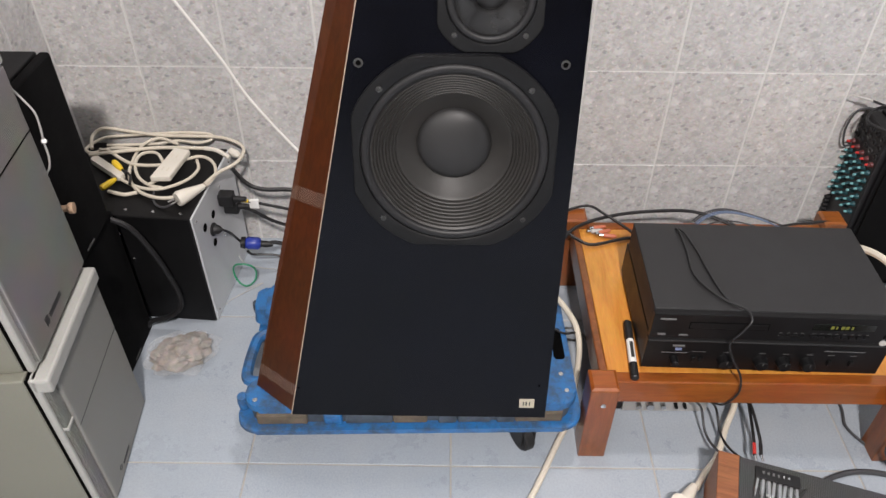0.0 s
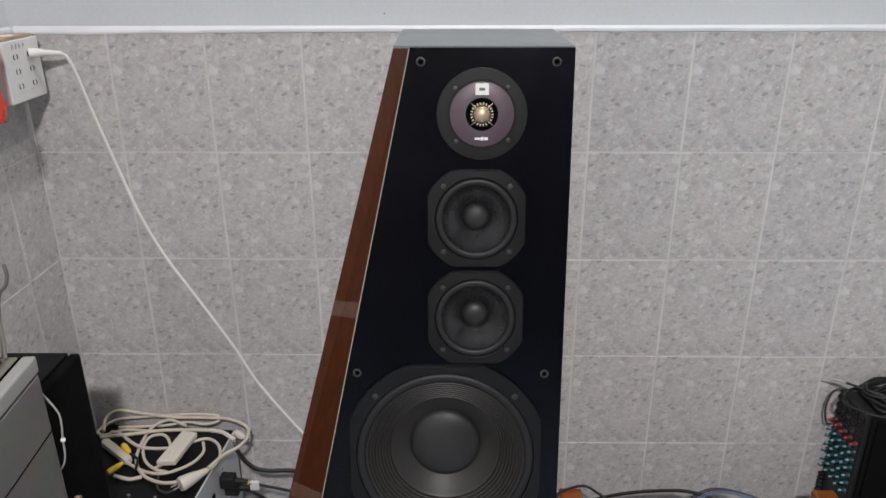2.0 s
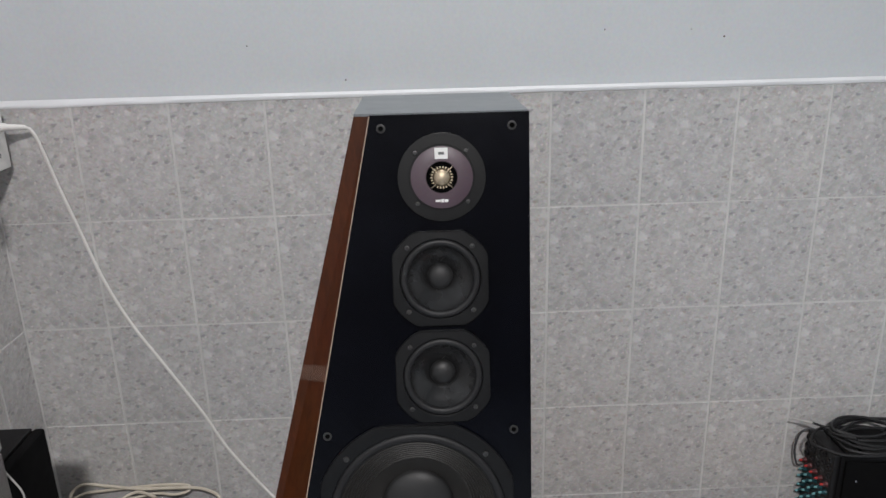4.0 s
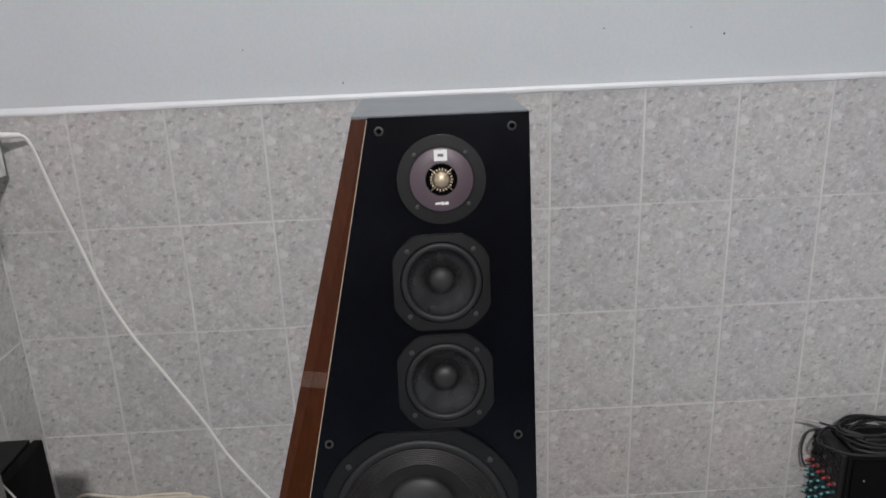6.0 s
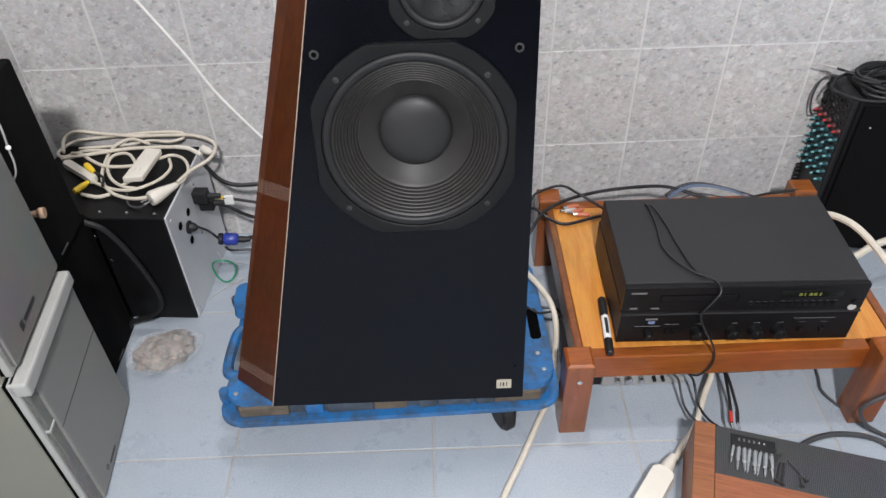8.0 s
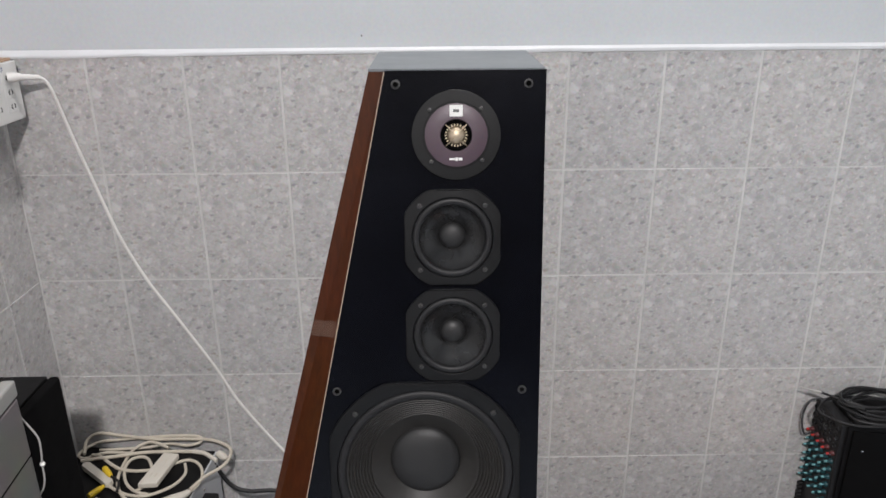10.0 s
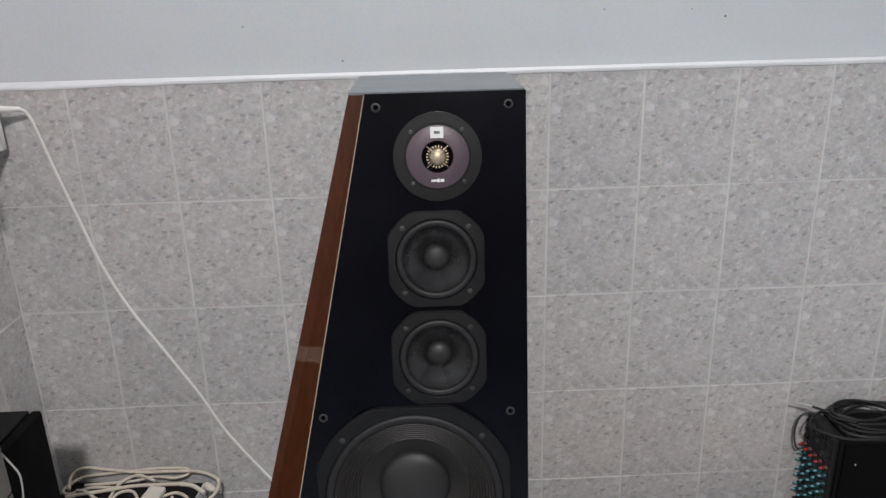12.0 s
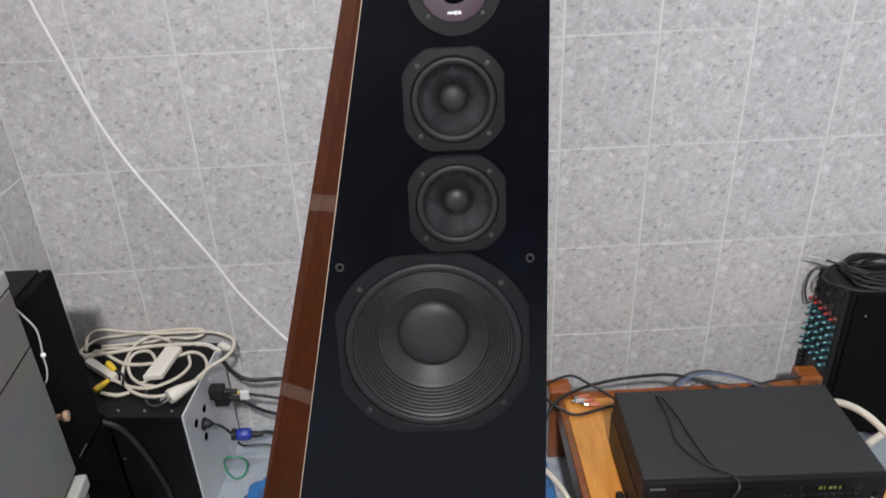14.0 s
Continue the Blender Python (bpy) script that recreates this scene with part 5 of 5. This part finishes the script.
grey_speaker(0.0, 0.388, "grey-fronted beige loudspeaker on the floor by the side wall", False)
grey_speaker(0.3885, 0.422, "grey mesh-fronted loudspeaker stacked on another one", True)
cord("thin_wire", [(0.238, -0.531, 0.735), (0.251, -0.530, 0.711), (0.259, -0.530, 0.692), (0.2585, -0.530, 0.667), (0.255, -0.530, 0.641), (0.2535, -0.530, 0.614), (0.248, -0.530, 0.593), (0.240, -0.532, 0.58)], 0.0016, PALEGREY, "knotted pale wire hanging by the grey loudspeaker", "wire")
knot = tagged(part("wire_knot", lathe(((0, -0.004), (0.0035, -0.003), (0.0045, 0), (0.0035, 0.003), (0, 0.004)), 16, pose(0.2555, -0.530, 0.641, 30, 40, 0)), PALECABLE, smooth=True), "white knot on a hanging wire", "knot")
stub = tagged(part("wooden_knob", lathe(((0, 0), (0.006, 0), (0.006, 0.01), (0.010, 0.014), (0.010, 0.022), (0, 0.023)), 18, pose(0.2145, -0.494, 0.478, 0, 90, 10)), TANWOOD, smooth=True), "small tan wooden knob on the speaker's side", "knob")
# loose things on top of the upper loudspeaker
for pts in ([(0.15, -0.50, 1.03), (0.178, -0.50, 0.985), (0.187, -0.50, 0.94), (0.186, -0.50, 0.906), (0.184, -0.505, 0.866), (0.190, -0.525, 0.835), (0.203, -0.555, 0.814)],
            [(0.208, -0.50, 0.950), (0.2085, -0.50, 0.930), (0.202, -0.50, 0.913), (0.190, -0.50, 0.900), (0.182, -0.505, 0.870), (0.178, -0.53, 0.84), (0.170, -0.56, 0.815)],
            [(0.150, -0.50, 0.955), (0.172, -0.50, 0.930), (0.180, -0.50, 0.895), (0.185, -0.51, 0.855), (0.200, -0.535, 0.828), (0.214, -0.56, 0.815)],
            [(0.13, -0.50, 0.925), (0.158, -0.50, 0.900), (0.172, -0.505, 0.868), (0.163, -0.54, 0.84), (0.155, -0.57, 0.815)]):
    cord("hanging_wire", pts, 0.0030, TAUPE, "grey wire hanging in loops over the loudspeaker", group="wires over the loudspeaker")
tin = thing("red_packet", (0.15, -0.545, 0.8125), "small red and white packet on the grey loudspeaker", "packet", turn=15)
part("box", box(-0.03, 0.012, -0.02, 0.02, 0.0, 0.045, 0.003), LABEL, tin, local=True)
part("band", box(-0.0305, 0.0125, -0.0205, 0.0205, 0.022, 0.04, 0.002), RED, tin, local=True)
clip = thing("black_clip", (0.19, -0.60, 0.8125), "black plastic clip lying on the loudspeaker", "clip", turn=40)
part("jaw", box(-0.03, 0.02, -0.008, 0.008, 0.0, 0.014, 0.004), RUBBER, clip, local=True)
part("ring", hose([(0.02 + 0.014 * math.cos(a), 0.014 * math.sin(a), 0.008) for a in [2 * math.pi * i / 10 for i in range(11)]], 0.003, 6, 3), RUBBER, clip, smooth=True, local=True)

# ---- socket box on the side wall ----


def socket_box():
    s = thing("socket_box", (LEFT, -0.08, 1.13), "white surface-mounted socket box on the tiled side wall", "socket box")
    body = part("case", box(LEFT, 0.0705, -0.150, -0.022, 1.130, 1.246, 0.002), LABEL, s, "white plastic case")
    for z in (1.160, 1.188, 1.216):
        for y in (-0.112, -0.062):
            out = part("outlet", box(0.0702, 0.0710, y - 0.019, y + 0.019, z - 0.011, z + 0.011, 0.0003), LABEL, s, "twin slot outlet")
            for side in (-1, 1):
                part("slot", hose([(0.0711, y + side * 0.0045, z - 0.0045), (0.0711, y + side * 0.0068, z), (0.0711, y + side * 0.0045, z + 0.0045)], 0.0011, 6, 3), INK, out)
    for y in (-0.118, -0.106, -0.094, -0.08):
        part("scribble", hose([(0.0706, y, 1.229), (0.0706, y + 0.003, 1.239), (0.0706, y + 0.006, 1.231)], 0.0006, 5, 3), BLUEINK, s)
    p = thing("wall_plug", (0.072, -0.066, 1.216), "white mains plug in the socket box", "plug")
    part("shell", lathe(((0, 0), (0.009, 0.0), (0.010, 0.012), (0.007, 0.026), (0, 0.027)), 16, pose(0.0718, -0.066, 1.217, 0, 90, 30)), PALECABLE, p, smooth=True)
    part("strain_relief", lathe(((0.0065, 0), (0.0062, 0.012), (0.0045, 0.034), (0, 0.034)), 14, pose(0.093, -0.054, 1.2165, 0, 96, 32)), PALECABLE, p, smooth=True)
    for k in range(5):
        part("relief_rib", lathe(((0.0045, 0.0), (0.0064 - 0.0003 * k, 0.0006), (0.0064 - 0.0003 * k, 0.0022), (0.0045, 0.0028)), 14, pose(0.093, -0.054, 1.2165, 0, 96, 32) @ pose(0, 0, 0.013 + 0.0042 * k)), PALECABLE, p, smooth=True)
    card = tagged(part("wood_offcut", box(LEFT + 0.002, 0.064, -0.135, -0.026, 1.2462, 1.2522, 0.0015), TANWOOD), "thin tan wooden offcut lying on the socket box", "offcut")
    tab = thing("white_bracket", (0.045, -0.10, 1.2523), "small folded white plastic bracket on the socket box", "bracket", turn=20)
    part("plate", box(-0.02, 0.02, -0.012, 0.012, 0.0, 0.003, 0.001), LABEL, tab, local=True)
    part("lip", box(-0.02, -0.016, -0.012, 0.012, 0.003, 0.016, 0.001), LABEL, tab, local=True)


socket_box()
cord("mains_cable", [(0.1205, -0.037, 1.2132), (0.1285, -0.031, 1.206), (0.1355, -0.026, 1.185), (0.1415, -0.018, 1.146), (0.153, -0.010, 1.08), (0.172, -0.006, 1.003), (0.211, -0.006, 0.865), (0.257, -0.006, 0.755), (0.310, -0.006, 0.661), (0.386, -0.006, 0.525), (0.436, -0.006, 0.422), (0.528, -0.010, 0.289), (0.62, -0.05, 0.22), (0.70, -0.12, 0.18)], 0.0034, PALECABLE, "white mains cord running down the tiled wall")
bag = thing("red_bag", (0.07, -0.27, 1.10), "red plastic bag hanging on the side wall", "bag")
bm = bmesh.new()
bmesh.ops.create_cube(bm, size=1)
bmesh.ops.subdivide_edges(bm, edges=bm.edges, cuts=6, use_grid_fill=True)
for v in bm.verts:
    n = noise.noise(v.co * 4.0) * 0.012 + abs(noise.noise(v.co * 9.0)) * 0.010
    f = 0.86 - 0.08 * v.co.z
    v.co = Vector((0.058 + v.co.x * 0.10 * f + n, -0.315 + v.co.y * 0.165 * f + n, 1.215 + v.co.z * 0.20 + n))
part("film", bm, REDFILM, bag, smooth=True)
part("handle", hose([(0.045, -0.31, 1.30), (0.03, -0.31, 1.36), (0.014, -0.31, 1.40)], 0.006, 8, 6), REDFILM, bag, smooth=True)

# ---- mixing desk on end, against a black box ----


def mixer():
    m = thing("mixing_desk", (1.88, -0.06, 0), "black mixing desk with teal and red knobs standing on end", "mixing desk")
    # frame of the knob panel: u away from the wall, v upwards, n out of it
    base = Matrix(((0.0, 0.0, -1.0, 1.853), (-1.0, 0.0, 0.0, -0.004), (0.0, 1.0, 0.0, 0.05), (0.0, 0.0, 0.0, 1.0)))
    wide, high = 0.120, 0.366
    part("panel", tilted(box(0, wide, 0, high, -0.03, 0, 0.002), base), MIXER, m, "black knob panel")
    part("back_case", tilted(box(0.001, wide + 0.001, -0.05, high + 0.004, -0.065, -0.031, 0.004), base), BLACKBOX, m, "black moulded case")
    for j in range(7):
        for i in range(5):
            lean = 0.004 * (j % 2)
            spot = base @ pose(0.008 + i * 0.0248 + lean * (i < 4), 0.282 - j * 0.0222, 0)
            cap, skirt = (RED, DARKRED) if j == 0 else (PALETEAL, TEAL)
            knob = part("knob", lathe(((0.0068, 0), (0.0062, 0.004), (0.0042, 0.006), (0.0038, 0.011), (0, 0.011)), 12, spot), skirt, m, smooth=True)
            part("knob_cap", lathe(((0.0032, 0.0105), (0.0026, 0.0165), (0, 0.017)), 12, spot), cap, knob, smooth=True)
    for j in range(3):
        for i in range(5):
            part("jack", lathe(((0.0075, 0), (0.0075, 0.004), (0.005, 0.004), (0.0045, 0.001), (0, 0.001)), 14, base @ pose(0.010 + i * 0.0245, 0.304 + j * 0.022, 0)), SCREW if (i + j) % 4 == 3 else RUBBER, m, smooth=True)
    for j in range(8):
        part("side_knob", lathe(((0.006, 0), (0.005, 0.010), (0, 0.011)), 10, base @ pose(0.006, 0.03 + j * 0.0125, 0)), RUBBER, m, smooth=True)
    for k in range(4):
        part("slider", tilted(box(0.022 + k * 0.024, 0.028 + k * 0.024, 0.04, 0.06, 0.0, 0.008, 0.001), base), LABEL if k == 1 else RUBBER, m)


def black_case():
    c = thing("black_case", (2.2, -0.2, 0), "large black vinyl speaker case beside the mixing desk", "speaker case")
    part("body", prism([(1.864, -0.130), (2.44, -0.21), (2.46, -0.02), (1.925, -0.015), (1.925, -0.128)], 0.0, 0.422, None, 0.004), BLACKBOX, c, "black vinyl body")
    part("front_cloth", prism([(1.875, -0.133), (2.43, -0.211), (2.43, -0.216), (1.875, -0.138)], 0.012, 0.41), BLACKCLOTH, c, "black cloth front")
    for x, z in ((1.90, 0.36), (1.90, 0.06)):
        part("screw", lathe(((0.003, 0), (0.0025, 0.002), (0, 0.002)), 10, pose(x, -0.1385 - 0.1405 * (x - 1.875), z, 90)), CHROME, c, smooth=True)


mixer()
black_case()
rnd = random.Random(11)
for k, (cx, cy, rx, ry, z) in enumerate(((1.925, -0.085, 0.105, 0.066, 0.428), (1.975, -0.095, 0.10, 0.055, 0.432), (1.955, -0.075, 0.085, 0.060, 0.437), (2.01, -0.080, 0.12, 0.060, 0.441), (1.98, -0.070, 0.11, 0.050, 0.447), (1.94, -0.065, 0.065, 0.045, 0.452))):
    n = 12
    pts = [(cx + rx * (1 + rnd.uniform(-0.07, 0.07)) * math.cos(a + k), cy + ry * (1 + rnd.uniform(-0.07, 0.07)) * math.sin(a + k), z + rnd.uniform(0, 0.004)) for a in [2 * math.pi * i / n for i in range(n + 1 + k % 2)]]
    cord("coiled_lead", pts, 0.0032, BLACKCABLE, "black instrument lead coiled on top of the black case", group="leads on the black case")
cord("coiled_lead", [(1.875, -0.03, 0.424), (1.840, -0.025, 0.428), (1.822, -0.022, 0.412), (1.816, -0.02, 0.370), (1.826, -0.02, 0.328), (1.842, -0.02, 0.325)], 0.0026, GREYCABLE, "grey lead hanging before the mixing desk", group="leads on the black case")
jack = thing("jack_plug", (1.787, -0.04, 0.469), "metal jack plug on a black lead", "plug", turn=-4)
part("pin", lathe(((0, 0), (0.0017, 0.002), (0.0018, 0.026), (0.0028, 0.028), (0.0034, 0.050), (0, 0.050)), 14, pose(0, 0, 0.0, 0, 104, 0)), PALEGREY, jack, smooth=True, local=True)
part("lead", hose([(0.048, 0, -0.012), (0.08, -0.008, -0.020), (0.13, -0.03, -0.026), (0.16, -0.05, -0.030)], 0.0030, 8, 5), BLACKCABLE, jack, smooth=True, local=True)

# hose and cables at the right of the bench
cord("white_hose", [(1.765, -0.285, 0.235), (1.788, -0.313, 0.25), (1.815, -0.349, 0.25), (1.835, -0.400, 0.24), (1.852, -0.450, 0.22), (1.87, -0.50, 0.17), (1.89, -0.55, 0.08), (1.90, -0.60, 0.012)], 0.0078, WHITECABLE, "thick ivory hose arching beside the bench", "hose")
cord("white_hose", [(1.84, -0.30, 0.09), (1.89, -0.285, 0.10), (1.95, -0.26, 0.115), (2.02, -0.24, 0.12)], 0.0085, WHITECABLE, "ivory hose behind the bench", "hose")
cord("floor_cable", [(1.85, -0.30, 0.06), (1.90, -0.33, 0.05), (1.92, -0.38, 0.03), (1.88, -0.42, 0.01), (1.86, -0.36, 0.008)], 0.004, BLUECABLE, "dark blue cable on the floor by the bench", group="cables on the floor")
cord("floor_cable", [(1.83, -0.36, 0.01), (1.88, -0.40, 0.012), (1.94, -0.42, 0.01), (2.0, -0.40, 0.01)], 0.0045, BLACKCABLE, "black cable on the floor by the bench", group="cables on the floor")

# ---- stuffed clear bag on the floor ----
sack = thing("stuffed_bag", (0.297, -0.424, 0), "clear plastic bag of brown stuffing on the floor", "bag")
for name, sx, sy, sz, mat, seed in (("stuffing", 0.062, 0.046, 0.027, BAGFILL, 0.0), ("film", 0.076, 0.058, 0.030, FILM, 5.0)):
    bm = bmesh.new()
    bmesh.ops.create_icosphere(bm, subdivisions=4, radius=1)
    for v in bm.verts:
        n = 1 + 0.28 * noise.noise(v.co * 2.1 + Vector((seed, 0, 0))) + 0.18 * noise.noise(v.co * 6.3 + Vector((seed, 0, 0)))
        c = Matrix.Rotation(radians(22), 3, "Z") @ Vector((v.co.x * sx * n, v.co.y * sy * n, v.co.z * sz * n))
        v.co = Vector((0.304 + c.x, -0.422 + c.y, max(0.001, 0.021 + c.z)))
    part(name, bm, mat, sack, smooth=(name == "stuffing"))

# ---- tiles, each a piece of its own ----
GAP = 0.0028


def tile_mesh(name, w, h, thick, bevel, mat):
    bm = box(-w / 2, w / 2, -h / 2, h / 2, -thick, 0.0)
    bmesh.ops.bevel(bm, geom=[e for e in bm.edges if all(v.co.z > -1e-6 for v in e.verts)], offset=bevel, segments=1, affect="EDGES")
    me = bpy.data.meshes.new(name)
    bm.to_mesh(me)
    bm.free()
    me.materials.append(mat)
    return me


def lay(me, parent, m):
    ob = new("tile", me)
    ob.parent = parent
    ob.matrix_basis = m
    return ob


rnd = random.Random(4)
wall_tile = tile_mesh("wall_tile", 0.2 - 1.5 * GAP, 0.25 - GAP, 0.006, 0.0012, TILE)
cut_tile = tile_mesh("cut_wall_tile", 0.19 - 1.5 * GAP, 0.25 - GAP, 0.006, 0.0012, TILE)
part_tile = tile_mesh("narrow_wall_tile", 0.13 - 1.5 * GAP, 0.25 - GAP, 0.006, 0.0012, TILE)
for row in range(5):
    z = 0.125 + 0.25 * row
    for col in range(17):
        me, x = (cut_tile, 0.105) if col == 0 else (wall_tile, 0.1 + 0.2 * col)
        if x + 0.1 > RIGHT + 0.001:
            continue
        lay(me, wall_north, pose(x, 0.0006 * rnd.random(), z + rnd.uniform(-0.0006, 0.0006), 90, 0, 0))
    for col in range(24):
        me, y = (part_tile, -0.065) if col == 0 else (wall_tile, -0.03 - 0.2 * col)
        if y - 0.1 < REAR:
            continue
        lay(me, wall_west, pose(LEFT - 0.0006 * rnd.random(), y, z + rnd.uniform(-0.0006, 0.0006), 90, 0, 90))
slab = tile_mesh("floor_tile", 0.4 - 0.0035, 0.4 - 0.0035, 0.008, 0.001, GLAZE)
for i in range(-1, 9):
    for j in range(-11, 2):
        lay(slab, floor, pose(0.305 + 0.4 * i, -0.490 + 0.4 * j, -0.0004 * rnd.random(), 0, 0, 90 * rnd.randrange(4)))
